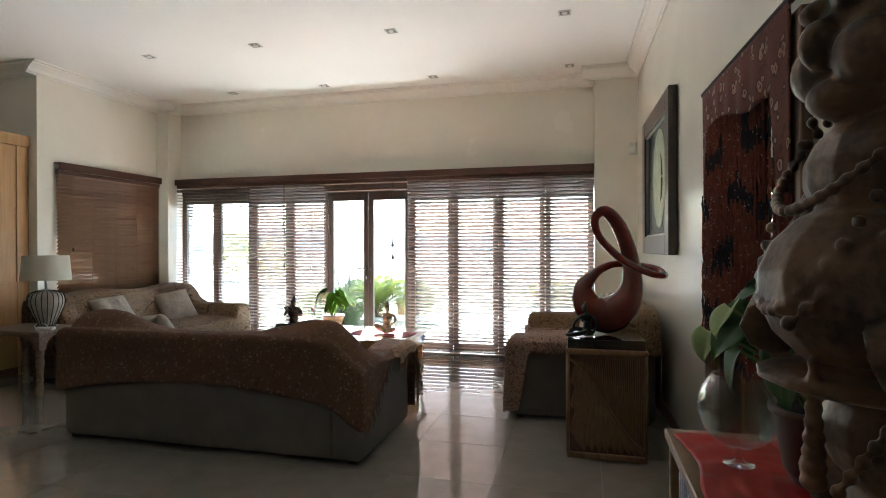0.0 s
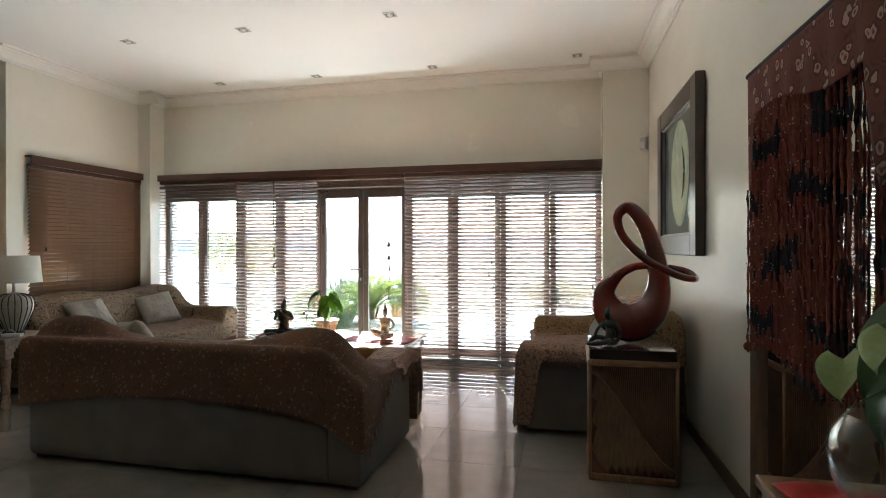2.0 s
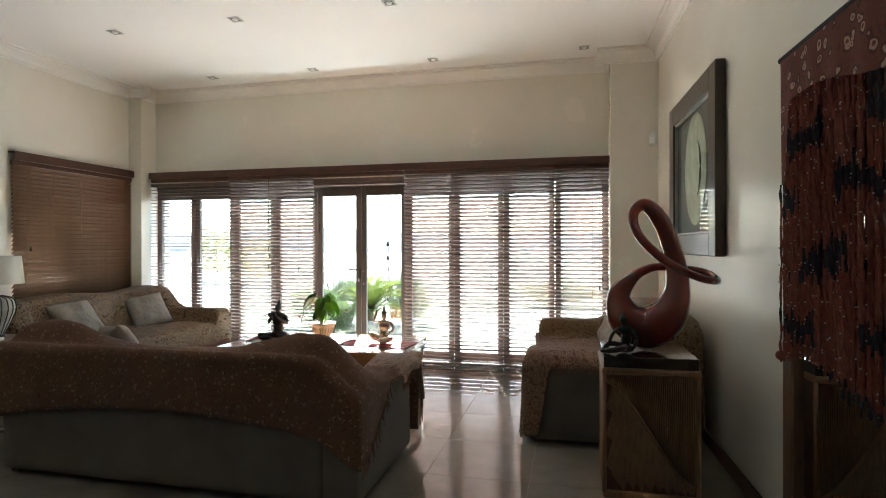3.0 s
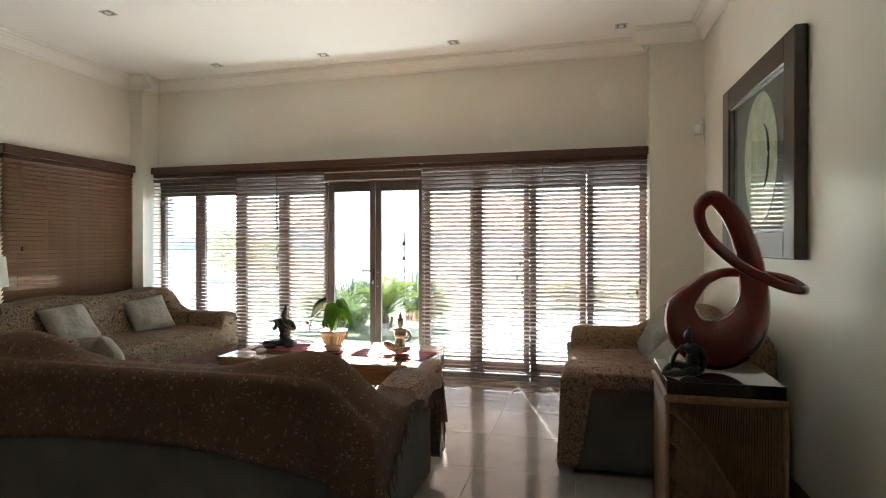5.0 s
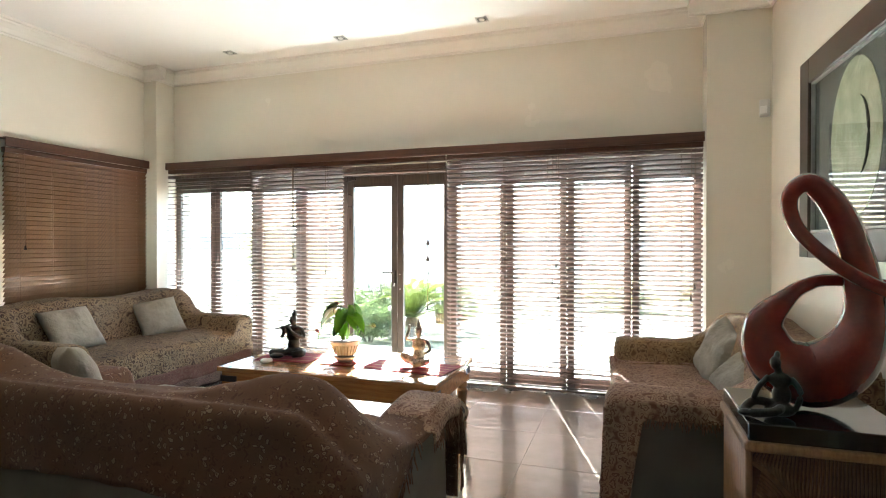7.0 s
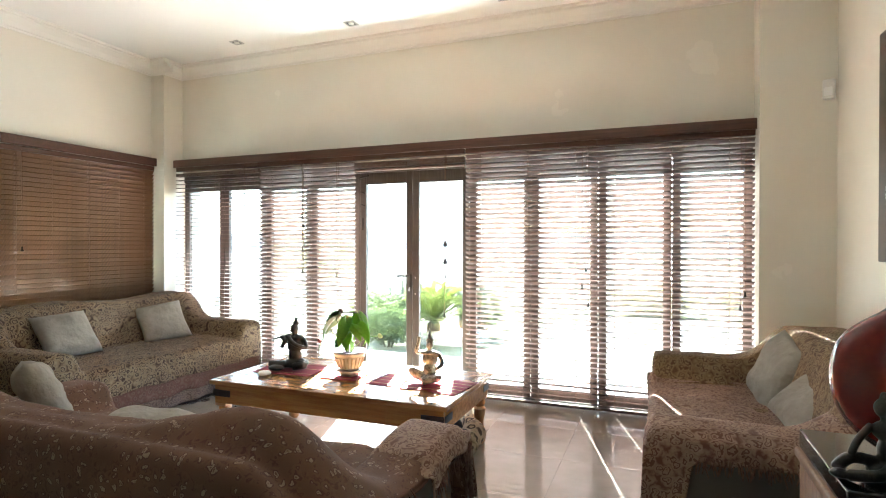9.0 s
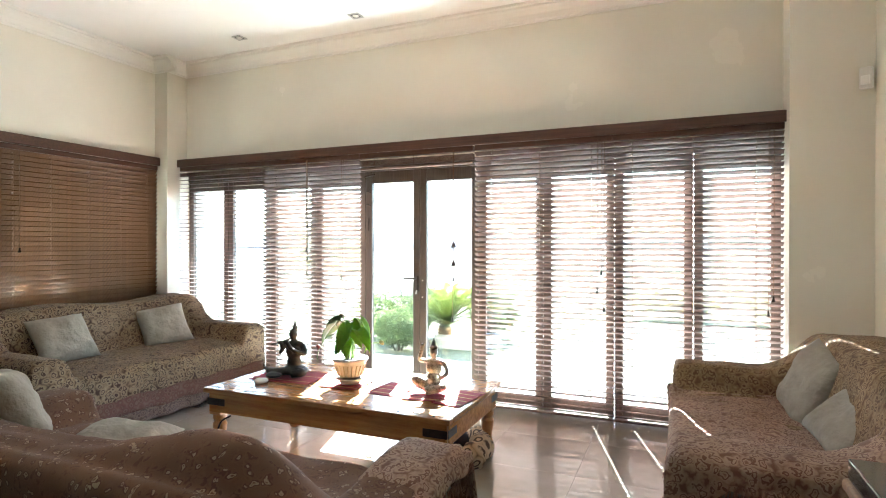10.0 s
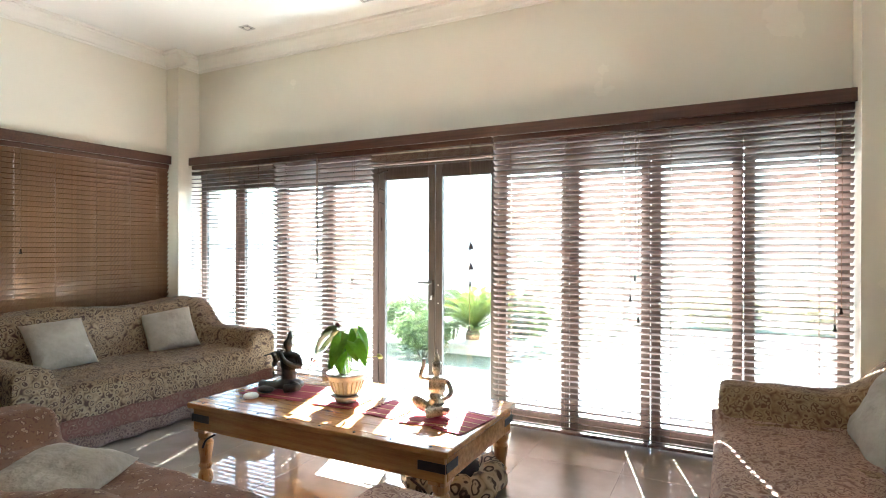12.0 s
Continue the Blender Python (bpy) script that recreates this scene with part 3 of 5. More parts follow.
t1 = thing("sofa_throw", NS, "rust-brown paisley throw draped over the sofa back and seat", "throw")
hem_b = lambda x, y: 0.45 - 0.12 * ((x - 1.1) / 1.15) ** 2 - 0.09 * smooth((x - 2.0) / 0.28)
thicken(part("cloth", drape(near_form, 2.28, 1.0, (hem_b, 0.10, 0.40, lambda x, y: 0.25 + 0.36 * smooth(y / 0.55)), seed=2.0, nx=90, ny=64, fold=0.006), ROSE, t1, smooth=True), 0.005)
part("fringe", fringe((2.302, 0.01, 0.26), (2.302, 0.24, 0.40), 0.09, 22, 3), FRINGE, t1, "dark knotted thread fringe")
part("fringe", fringe((2.302, 0.24, 0.40), (2.302, 0.46, 0.58), 0.07, 20, 7), FRINGE, t1, "dark knotted thread fringe")
part("corner_tassel", fringe((2.315, 1.0, 0.55), (2.315, 1.02, 0.54), 0.36, 9, 17), FRINGE, t1, "long dark knotted corner threads")
part("fringe", fringe((-0.035, 0.05, 0.42), (-0.035, 0.98, 0.42), 0.09, 50, 4), FRINGE, t1, "dark knotted thread fringe")
t1b = thing("arm_throw", NS, "faded mauve paisley cloth with dark fringe over a sofa arm", "throw")
thicken(part("cloth", drape(near_form, 2.285, 1.012, (0.615, 0.30, 0.6, lambda x, y: 0.53 + 0.02 * math.sin(y * 8)), x0=2.02, y0=0.63, lift=0.012, nx=16, ny=26, ns=8, seed=5.0), PINKY, t1b, smooth=True), 0.004)
part("fringe", fringe((2.315, 0.63, 0.53), (2.315, 1.01, 0.54), 0.07, 36, 6), FRINGE, t1b, "dark knotted thread fringe")

# the sofa under the side window
LS = pose(-5.5, 6.46, 0, 0, 0, -90)
sofa_body(LS, "sofa wholly covered in cream paisley cloth below a blind", 2.1, 1.18, 0.79, 0.57, 0.43, 0.24, SLIP)


def side_form(W, back, arm, seat, aw, D, deep=0.30):
    def H(x, y):
        e = max(smooth((aw + 0.03 - x) / 0.09), smooth((x - (W - aw - 0.03)) / 0.09))
        rise = arm + (back - arm - 0.02) * smooth((0.62 - y) / 0.42)
        crown = seat + 0.018 * math.sin(math.pi * smooth((y - 0.3) / (D - 0.3))) - 0.01
        rest = crown + (rise - crown) * e
        b = back + 0.02 * math.sin(x * 5.1 + 1) - 0.04 * smooth((0.12 - min(x, W - x)) / 0.12)
        top = b + (rest - b) * smooth((y - deep) / 0.16)
        return max(rest, top)
    return H


t2 = thing("sofa_throw", LS, "cream cloth with brown paisley print, fitted over a whole sofa", "throw")
thicken(part("cloth", drape(side_form(2.1, 0.84, 0.60, 0.455, 0.25, 1.18), 2.1, 1.18, (0.1, 0.2, 0.08, 0.08), seed=7.0, fold=0.008), CREAM, t2, smooth=True), 0.005)
bm = grid_sheet(lambda u, v: (0.02 + 2.06 * u, 1.203 + 0.01 * math.sin(u * 50) * v + 0.012 * v, 0.235 - 0.125 * v + 0.008 * math.sin(u * 31)), 80, 6)
thicken(part("border", bm, BORDER, t2, "maroon patterned border band", True), 0.004)
bm = grid_sheet(lambda u, v: (0.02 + 2.06 * u, 1.215 + 0.012 * math.sin(u * 50) * (1 + v) * 0.7 + 0.008 * v, 0.112 - 0.092 * v + 0.008 * math.sin(u * 31) * (1 - v)), 80, 4)
thicken(part("border", bm, EDGEB, t2, "grey-brown patterned edge band", True), 0.004)

# the sofa against the mirror wall
RS = pose(0.53, 4.28, 0, 0, 0, 90)
sofa_body(RS, "two-seat sofa under tan and rose printed covers", 1.82, 1.09, 0.81, 0.60, 0.44, 0.25, SLIP, 2)
rs_form = side_form(1.82, 0.85, 0.625, 0.46, 0.26, 1.09)
t3 = thing("sofa_throw", RS, "tan leaf-print cloth over the sofa back and arms", "throw")
thicken(part("cloth", drape(rs_form, 1.82, 1.09, (0.1, 0.06, lambda x, y: 0.53, 0.06), seed=11.0, fold=0.010), LEAFY, t3, smooth=True), 0.005)
part("fringe", fringe((-0.025, 0.1, 0.55), (-0.025, 1.0, 0.55), 0.06, 60, 8), FRINGE, t3, "dark thread fringe")
t4 = thing("seat_throw", RS, "faded rose printed cloth over the sofa seat and front", "throw")
thicken(part("cloth", drape(rs_form, 1.57, 1.1, (0.6, 0.05, lambda x, y: 0.53 - 0.46 * smooth((y - 0.93) / 0.09), 0.62), x0=-0.008, y0=0.42, lift=0.010, nx=44, ny=26, seed=13.0, fold=0.012), PINKY, t4, smooth=True), 0.004)
part("fringe", fringe((0.02, 1.135, 0.09), (1.55, 1.135, 0.09), 0.05, 70, 12), FRINGE, t4, "thin thread fringe")
part("fringe", fringe((-0.045, 0.5, 0.55), (-0.045, 0.92, 0.55), 0.06, 34, 14), FRINGE, t4, "thin thread fringe")


def cushion(m, size, label, seed, thick=0.15):
    c = tagged(part("cushion", pillow(size, size, thick, seed), LINEN, None, "", True), label, "cushion", "pale scatter cushions")
    c.matrix_world = m
    return c


pale = "plain pale linen scatter cushion on a printed sofa cover"
cushion(look((-4.99, 4.97, 0.625), (-4.3, 4.85, 1.2)) @ pose(0, 0, 0, 0, 0, -4), 0.42, pale, 1.0)
cushion(look((-4.97, 5.88, 0.61), (-4.4, 5.5, 1.13)) @ pose(0, 0, 0, 0, 0, -11), 0.42, pale, 2.0)
cushion(look((0.10, 5.58, 0.63), (-0.6, 5.42, 0.98)) @ pose(0, 0, 0, 0, 0, 12), 0.42, pale, 3.0)
cushion(look((0.19, 5.08, 0.60), (-0.3, 4.92, 1.2)) @ pose(0, 0, 0, 0, 0, 14), 0.42, pale, 4.0)
cushion(pose(-2.72, 3.74, 0.52, 6, 4, 20), 0.40, "plain pale linen scatter cushion lying on the sofa seat", 5.0, 0.11)
cushion(look((-3.22, 3.66, 0.63), (-2.9, 4.3, 0.95)) @ pose(0, 0, 0, 0, 0, 8), 0.40, "pale linen cushion leaning in the sofa corner", 6.0)

# ---- coffee table ----
TX0, TX1, TY0, TY1, TZ = -3.28, -1.61, 4.74, 5.62, 0.47


def turned_leg(h, r=0.042):
    prof = [(0.75, 0), (0.95, 0.05), (1.0, 0.12), (0.85, 0.2), (0.7, 0.27), (0.92, 0.33), (0.72, 0.38), (0.8, 0.5), (1.0, 0.66), (1.05, 0.74), (0.8, 0.8), (1.0, 0.85), (1.0, 1.0)]
    return [(a * r, b * h) for a, b in prof]


tb = thing("coffee_table", (0, 0, 0), "low honey-brown wooden coffee table with turned legs and iron corners", "coffee table")
n_pl = 7
for i in range(n_pl):
    a, b = TY0 + 0.055 + (TY1 - TY0 - 0.11) * i / n_pl, TY0 + 0.055 + (TY1 - TY0 - 0.11) * (i + 1) / n_pl
    part("plank", box(TX0 + 0.06, TX1 - 0.06, a + 0.0006, b - 0.0006, TZ - 0.028, TZ, 0.0012), PINE, tb)
for y0, y1 in ((TY0, TY0 + 0.055), (TY1 - 0.055, TY1)):
    part("edge_board", box(TX0, TX1, y0, y1, TZ - 0.03, TZ + 0.001, 0.006, seg=2), PINE, tb)
for x0, x1 in ((TX0, TX0 + 0.06), (TX1 - 0.06, TX1)):
    part("edge_board", box(x0, x1, TY0 + 0.055, TY1 - 0.055, TZ - 0.03, TZ + 0.001, 0.006, seg=2), PINE, tb)
for y in (TY0 + 0.02, TY1 - 0.045):
    part("apron", box(TX0 + 0.03, TX1 - 0.03, y, y + 0.025, TZ - 0.15, TZ - 0.03, 0.003), PINE, tb)
for x in (TX0 + 0.02, TX1 - 0.045):
    part("apron", box(x, x + 0.025, TY0 + 0.045, TY1 - 0.045, TZ - 0.15, TZ - 0.03, 0.003), PINE, tb)
for x in (TX0 + 0.07, TX1 - 0.07):
    for y in (TY0 + 0.07, TY1 - 0.07):
        bm = lathe(bmesh.new(), turned_leg(TZ - 0.15), 18, (x, y, 0))
        box(x - 0.045, x + 0.045, y - 0.045, y + 0.045, TZ - 0.17, TZ - 0.03, 0.004, bm=bm)
        part("leg", bm, PINEV, tb, smooth=False)
        sx, sy = (1 if x < -2.5 else -1), (1 if y < 5 else -1)
        part("brace", tube(bmesh.new(), smooth_path([(x + sx * 0.03, y - sy * 0.045, 0.22), (x + sx * 0.06, y - sy * 0.045, 0.27), (x + sx * 0.13, y - sy * 0.045, 0.31)], 4), 0.006, 6), IRON, tb, "black iron brace", True)
        cx, cy = (TX0 if sx > 0 else TX1), (TY0 if sy > 0 else TY1)
        e = 0.017
        bm = box(min(cx + sx * 0.02, cx + sx * 0.16), max(cx + sx * 0.02, cx + sx * 0.16), cy + sy * e - 0.0015, cy + sy * e + 0.0015, TZ - 0.105, TZ - 0.062, 0.001)
        part("corner_strap", bm, IRON, tb, "black iron corner strap")
        bm = box(cx + sx * e - 0.0015, cx + sx * e + 0.0015, min(cy + sy * 0.02, cy + sy * 0.14), max(cy + sy * 0.02, cy + sy * 0.14), TZ - 0.105, TZ - 0.062, 0.001)
        part("corner_strap", bm, IRON, tb, "black iron corner strap")
for i in range(8):
    x = TX0 + 0.1 + (TX1 - TX0 - 0.2) * i / 7
    for y in (TY0 + 0.03, TY1 - 0.03):
        part("stud", lathe(bmesh.new(), [(0.009, 0), (0.007, 0.003), (0.002, 0.005)], 8, (x, y, TZ)), IRON, tb)

WINE = surface("wine_runner", (0.22, 0.02, 0.035), (0.33, 0.05, 0.07), 0.85, 20, 300, 0.4, stretch=(1, 12, 1))
GOLDY = surface("gold_stripe", (0.50, 0.30, 0.10), (0.62, 0.42, 0.18), 0.6, 30, 300, 0.2)


def mat_cloth(x, y, w, d, turn, over=0.0, stripes=3):
    """A small striped woven mat lying on the table; over: how far its end hangs over the edge."""
    r = thing("table_mat", pose(x, y, TZ + 0.0015, 0, 0, turn), "wine-red woven table mat with gold stripes", "table mat", "mats on the coffee table")
    def f(u, v):
        a, b = (u - 0.5) * w, (v - 0.5) * d
        return (a, b, 0.002 + 0.0025 * noise.noise((a * 20 + x, b * 20, y)) + 0.002 * max(0, math.sin(b * 90)))
    thicken(part("cloth", grid_sheet(f, 24, 24), WINE, r, smooth=True), 0.002)
    for i in range(stripes):
        b = d * (-0.4 + 0.8 * i / max(1, stripes - 1))
        part("stripe", grid_sheet(lambda u, v: ((u - 0.5) * w, b + (v - 0.5) * 0.008, 0.0085), 12, 1), GOLDY, r)
    part("tassels", fringe((-w / 2, -d / 2, 0.006), (-w / 2, d / 2, 0.006), 0.004, 30, 3), WINE, r)
    return r


mat_cloth(-2.95, 5.2, 0.44, 0.34, 4)
mat_cloth(-2.5, 5.17, 0.26, 0.26, 2, stripes=2)
mat_cloth(-2.16, 5.17, 0.2, 0.3, -3, stripes=4)
mat_cloth(-1.9, 5.12, 0.27, 0.24, 8, stripes=2)
mat_cloth(-1.71, 5.14, 0.17, 0.34, -8, stripes=5)


def figure(name, m, rows, voxel, material, label):
    """A small statue in one skin, from ellipsoids (centre, radii, turn) and tubes (points, radius)."""
    bm = bmesh.new()
    for kind, a, b, *c in rows:
        if kind == "e":
            blob(bm, a, b, c[0] if c else (0, 0, 0), 14)
        else:
            tube(bm, smooth_path(a, 4), b, 8)
    ob = tagged(part(name, bm, material, None, "", True), label, "statue")
    ob.matrix_world = m
    md = ob.modifiers.new("skin", "REMESH")
    md.mode, md.voxel_size, md.use_smooth_shade = "VOXEL", voxel, True
    return ob


FLUTE = [("e", (0, 0, 0.035), (0.10, 0.075, 0.035)), ("t", [(0.02, 0.0, 0.04), (-0.09, -0.06, 0.035), (-0.17, -0.02, 0.03)], 0.028),
         ("t", [(-0.02, 0.0, 0.04), (0.09, -0.07, 0.035), (0.02, -0.1, 0.03)], 0.027), ("e", (0, 0, 0.09), (0.05, 0.04, 0.055)), ("e", (0, 0, 0.16), (0.058, 0.036, 0.06)),
         ("e", (0, 0, 0.215), (0.066, 0.03, 0.022)), ("t", [(0, 0, 0.21), (0, -0.005, 0.25)], 0.019), ("e", (-0.004, -0.006, 0.278), (0.029, 0.033, 0.037)),
         ("e", (0.004, 0.005, 0.318), (0.02, 0.02, 0.022)), ("e", (0.004, 0.005, 0.343), (0.011, 0.011, 0.018)),
         ("t", [(0.062, 0, 0.21), (0.085, -0.02, 0.15), (0.02, -0.075, 0.185), (-0.03, -0.06, 0.235)], 0.015), ("t", [(-0.062, 0, 0.21), (-0.085, -0.03, 0.155), (-0.05, -0.075, 0.2), (-0.075, -0.06, 0.235)], 0.015),
         ("t", [(0.0, -0.052, 0.255), (-0.13, -0.075, 0.215)], 0.006), ("e", (-0.1, -0.1, 0.02), (0.055, 0.045, 0.02))]
figure("flute_player_statue", pose(-2.94, 5.2, TZ + 0.012, 0, 0, 15), FLUTE, 0.006, BRONZE, "dark bronze seated flute player statuette on a red mat")
KNEEL = [("e", (0, 0, 0.03), (0.08, 0.06, 0.03)), ("t", [(0.02, 0, 0.04), (0.07, -0.06, 0.05), (-0.03, -0.09, 0.03)], 0.025), ("t", [(-0.02, 0, 0.05), (-0.1, 0.02, 0.05), (-0.13, 0.04, 0.08)], 0.02),
         ("e", (0, 0, 0.085), (0.045, 0.04, 0.05)), ("e", (0, 0, 0.15), (0.05, 0.034, 0.05)), ("e", (0, 0, 0.19), (0.058, 0.028, 0.02)), ("t", [(0, 0, 0.19), (0, -0.004, 0.225)], 0.015),
         ("e", (0, -0.006, 0.243), (0.024, 0.027, 0.031)), ("e", (0, 0, 0.272), (0.028, 0.028, 0.012)), ("e", (0, 0, 0.292), (0.014, 0.014, 0.03)), ("e", (0, 0, 0.325), (0.005, 0.005, 0.025)),
         ("t", [(-0.052, 0, 0.19), (-0.085, -0.02, 0.2), (-0.065, -0.03, 0.26), (-0.06, -0.035, 0.3)], 0.012), ("t", [(0.055, 0, 0.19), (0.085, -0.02, 0.13), (0.05, -0.055, 0.1)], 0.013),
         ("e", (-0.08, -0.02, 0.06), (0.06, 0.02, 0.035), (0, 30, 0))]
figure("kneeling_dancer_statue", pose(-1.885, 5.16, TZ + 0.012, 0, 0, 10), KNEEL, 0.0055, GILT, "worn gilt kneeling dancer statuette on a red mat")
st = tagged(part("round_stone", lathe(bmesh.new(), [(0.02, 0), (0.042, 0.004), (0.045, 0.014), (0.038, 0.024), (0.01, 0.03)], 20), PLASTIC, None, "", True), "small pale round stone dish on the coffee table", "dish")
st.matrix_world = pose(-3.03, 4.98, TZ + 0.001)


# ---- plants ----
LEAFG = leaf_surface("anthurium_leaf", (0.08, 0.16, 0.02), (0.15, 0.26, 0.04), 0.35, 0.6)
LEAFD = leaf_surface("deep_leaf", (0.03, 0.08, 0.02), (0.06, 0.13, 0.036), 0.38, 0.3)
SPATHE = surface("pale_green_flower", (0.24, 0.32, 0.09), (0.34, 0.42, 0.15), 0.4, 20, 80, 0.03)
WILT = surface("wilted_flower", (0.1, 0.015, 0.012), (0.2, 0.04, 0.03), 0.6, 30, 90, 0.1)
STEMG = surface("green_stem", (0.12, 0.2, 0.04), (0.22, 0.3, 0.08), 0.5, 20, 90, 0.03)
SOIL = surface("potting_soil", (0.02, 0.015, 0.01), (0.06, 0.045, 0.03), 0.95, 60, 300, 0.6)
POT = surface("glazed_pot", (0.27, 0.275, 0.27), (0.39, 0.395, 0.385), 0.3, 15, 120, 0.05)
POTD = surface("pot_glaze_dark", (0.2, 0.18, 0.15), (0.3, 0.27, 0.22), 0.35, 15, 120, 0.05)


def heart_leaf(L, Wd, bend=0.35, cup=0.15):
    """A heart-shaped leaf from its stalk along +x, arching down."""
    def f(u, v):
        b = 2 * v - 1
        w = Wd / 2 * (math.sin(math.pi * min(1, u * 0.94 + 0.06) ** 0.62)) ** 0.8
        x = L * (u - 0.16 * (1 - u) ** 3 * abs(b) ** 1.5)
        a = bend * 2.4 * u
        return (x * math.cos(a * 0.5), b * w, -x * math.sin(a * 0.5) + cup * Wd * abs(b) * (1 - 0.5 * u) + 0.02 * L * math.sin(9 * u) * abs(b))
    return grid_sheet(f, 12, 8)


def stalk_leaf(plant, base, tip, aim, L, Wd, material, roll=0.0, bend=0.35, name="leaf"):
    base, tip = Vector(base), Vector(tip)
    mid = (base + tip) / 2 + Vector((0, 0, 0.12 * (tip - base).length))
    part("stalk", tube(bmesh.new(), smooth_path([base, mid, tip], 4), [0.0035] * 9, 6), STEMG, plant, smooth=True)
    ob = part(name, heart_leaf(L, Wd, bend), material, plant, smooth=True)
    d = Vector(aim).normalized()
    ob.matrix_basis = Matrix.Translation(tip) @ d.to_track_quat("X", "Z").to_matrix().to_4x4() @ pose(0, 0, 0, roll, 0, 0)
    thicken(ob, 0.0012)
    return ob


pp = thing("potted_plant", pose(-2.47, 5.16, TZ + 0.012), "green anthurium in a ribbed glazed pot on a saucer", "potted plant")
part("saucer", lathe(bmesh.new(), [(0.06, 0), (0.07, 0.02), (0.09, 0.035), (0.085, 0.04), (0.05, 0.036)], 24), POT, pp, smooth=True)
bm = lathe(bmesh.new(), [(0.06, 0.037), (0.075, 0.06), (0.098, 0.12), (0.104, 0.145), (0.115, 0.15), (0.115, 0.165), (0.1, 0.166), (0.095, 0.15)], 28)
part("pot", bm, POT, pp, smooth=True)
for i in range(22):
    a = 2 * math.pi * i / 22
    part("rib", tube(bmesh.new(), [(0.074 * math.cos(a), 0.074 * math.sin(a), 0.055), (0.1 * math.cos(a), 0.1 * math.sin(a), 0.125)], [0.004, 0.006], 5), POTD, pp)
part("soil", lathe(bmesh.new(), [(0.094, 0.14), (0.09, 0.152), (0.03, 0.158)], 18), SOIL, pp)
rng = random.Random(5)
for ang, hgt, out, L, Wd, mt in ((200, 0.34, 0.09, 0.15, 0.12, LEAFD), (165, 0.36, 0.08, 0.16, 0.13, LEAFD), (230, 0.22, 0.12, 0.16, 0.1, LEAFD), (10, 0.38, 0.07, 0.19, 0.11, LEAFG),
                                 (-30, 0.3, 0.1, 0.16, 0.1, LEAFG), (80, 0.36, 0.03, 0.15, 0.09, LEAFG), (280, 0.33, 0.05, 0.17, 0.1, LEAFG), (-70, 0.2, 0.08, 0.11, 0.08, LEAFG),
                                 (130, 0.3, 0.06, 0.14, 0.11, LEAFD), (320, 0.36, 0.04, 0.16, 0.1, LEAFG), (255, 0.17, 0.05, 0.09, 0.08, LEAFD)):
    a = radians(ang)
    c, s = math.cos(a), math.sin(a)
    stalk_leaf(pp, (0.02 * c, 0.02 * s, 0.15), (out * c, out * s, 0.15 + hgt * 0.66), (c, s, -0.45 + rng.uniform(-0.5, 0.4)), L * 1.1, Wd * 0.88, mt, rng.uniform(-30, 30), 0.6)
for tip in ((-0.1, 0.05, 0.42), (-0.22, -0.03, 0.22), (0.24, -0.02, 0.28)):
    part("flower_stalk", tube(bmesh.new(), smooth_path([(0, 0, 0.15), (tip[0] * 0.5, tip[1] * 0.5, tip[2] * 0.9), tip], 5), 0.002, 5), STEMG, pp)
    part("wilted_flower", blob(bmesh.new(), tip, (0.02, 0.012, 0.016), (20, 30, 0), 8), WILT if tip[0] < 0 else SPATHE, pp, "dark wilted flower", True)

# ---- pedestal with the red sculpture ----
PX0, PX1, PY0, PY1, PZ = -0.105, 0.378, 3.56, 4.07, 0.69
pd = thing("rattan_pedestal", (0, 0, 0), "brown wood and rattan pedestal with a curved rod pattern", "pedestal")
part("body", box(PX0 + 0.014, PX1 - 0.014, PY0 + 0.014, PY1 - 0.014, 0.03, PZ - 0.04, 0.004), SKIRT, pd, "dark wooden carcass")
part("plinth", box(PX0, PX1, PY0, PY1, 0, 0.04, 0.008, seg=2), RATTAN, pd)
part("rim", box(PX0 - 0.006, PX1 + 0.006, PY0 - 0.006, PY1 + 0.006, PZ - 0.035, PZ, 0.012, seg=3), RATTAN, pd)
part("post", tube(bmesh.new(), [(PX0 + 0.008, PY0 + 0.008, 0.03), (PX0 + 0.008, PY0 + 0.008, PZ - 0.03)], 0.012, 8), RATTAN, pd, smooth=True)
part("post", tube(bmesh.new(), [(PX1 - 0.008, PY0 + 0.008, 0.03), (PX1 - 0.008, PY0 + 0.008, PZ - 0.03)], 0.012, 8), RATTAN, pd, smooth=True)


def s_line(u):
    """Height of the curved seam across the front, u from 0 to 1."""
    return 0.62 - 0.54 * (0.25 * u + 0.75 * smooth(u))


n_r = 42
for i in range(n_r):
    u = (i + 0.5) / n_r
    x = PX0 + 0.02 + (PX1 - PX0 - 0.04) * u
    top, zs = PZ - 0.036, s_line(u)
    part("rod", tube(bmesh.new(), [(x, PY0 + 0.012, top), (x - 0.012 * (1 - u), PY0 + 0.011, (top + zs) / 2), (x, PY0 + 0.012, zs)], 0.0045, 5), RATTAN, pd, smooth=True)
for k in range(1, 38):
    off = 0.0125 * k
    pts = []
    for j in range(15):
        u = j / 14
        x = PX0 + 0.02 + (PX1 - PX0 - 0.04) * u - off * 0.25
        z = s_line(u) - off * (1.0 - 0.25 * u)
        if z > 0.045 and PX0 + 0.018 < x < PX1 - 0.018:
            pts.append((x, PY0 + 0.012, z))
    if len(pts) > 2:
        part("rod", tube(bmesh.new(), pts, 0.0052, 5), RATTAN, pd, smooth=True)
part("seam_rod", tube(bmesh.new(), [(PX0 + 0.012 + (PX1 - PX0 - 0.024) * j / 20, PY0 + 0.008, s_line(j / 20)) for j in range(21)], 0.009, 6), RATTAN, pd, smooth=True)
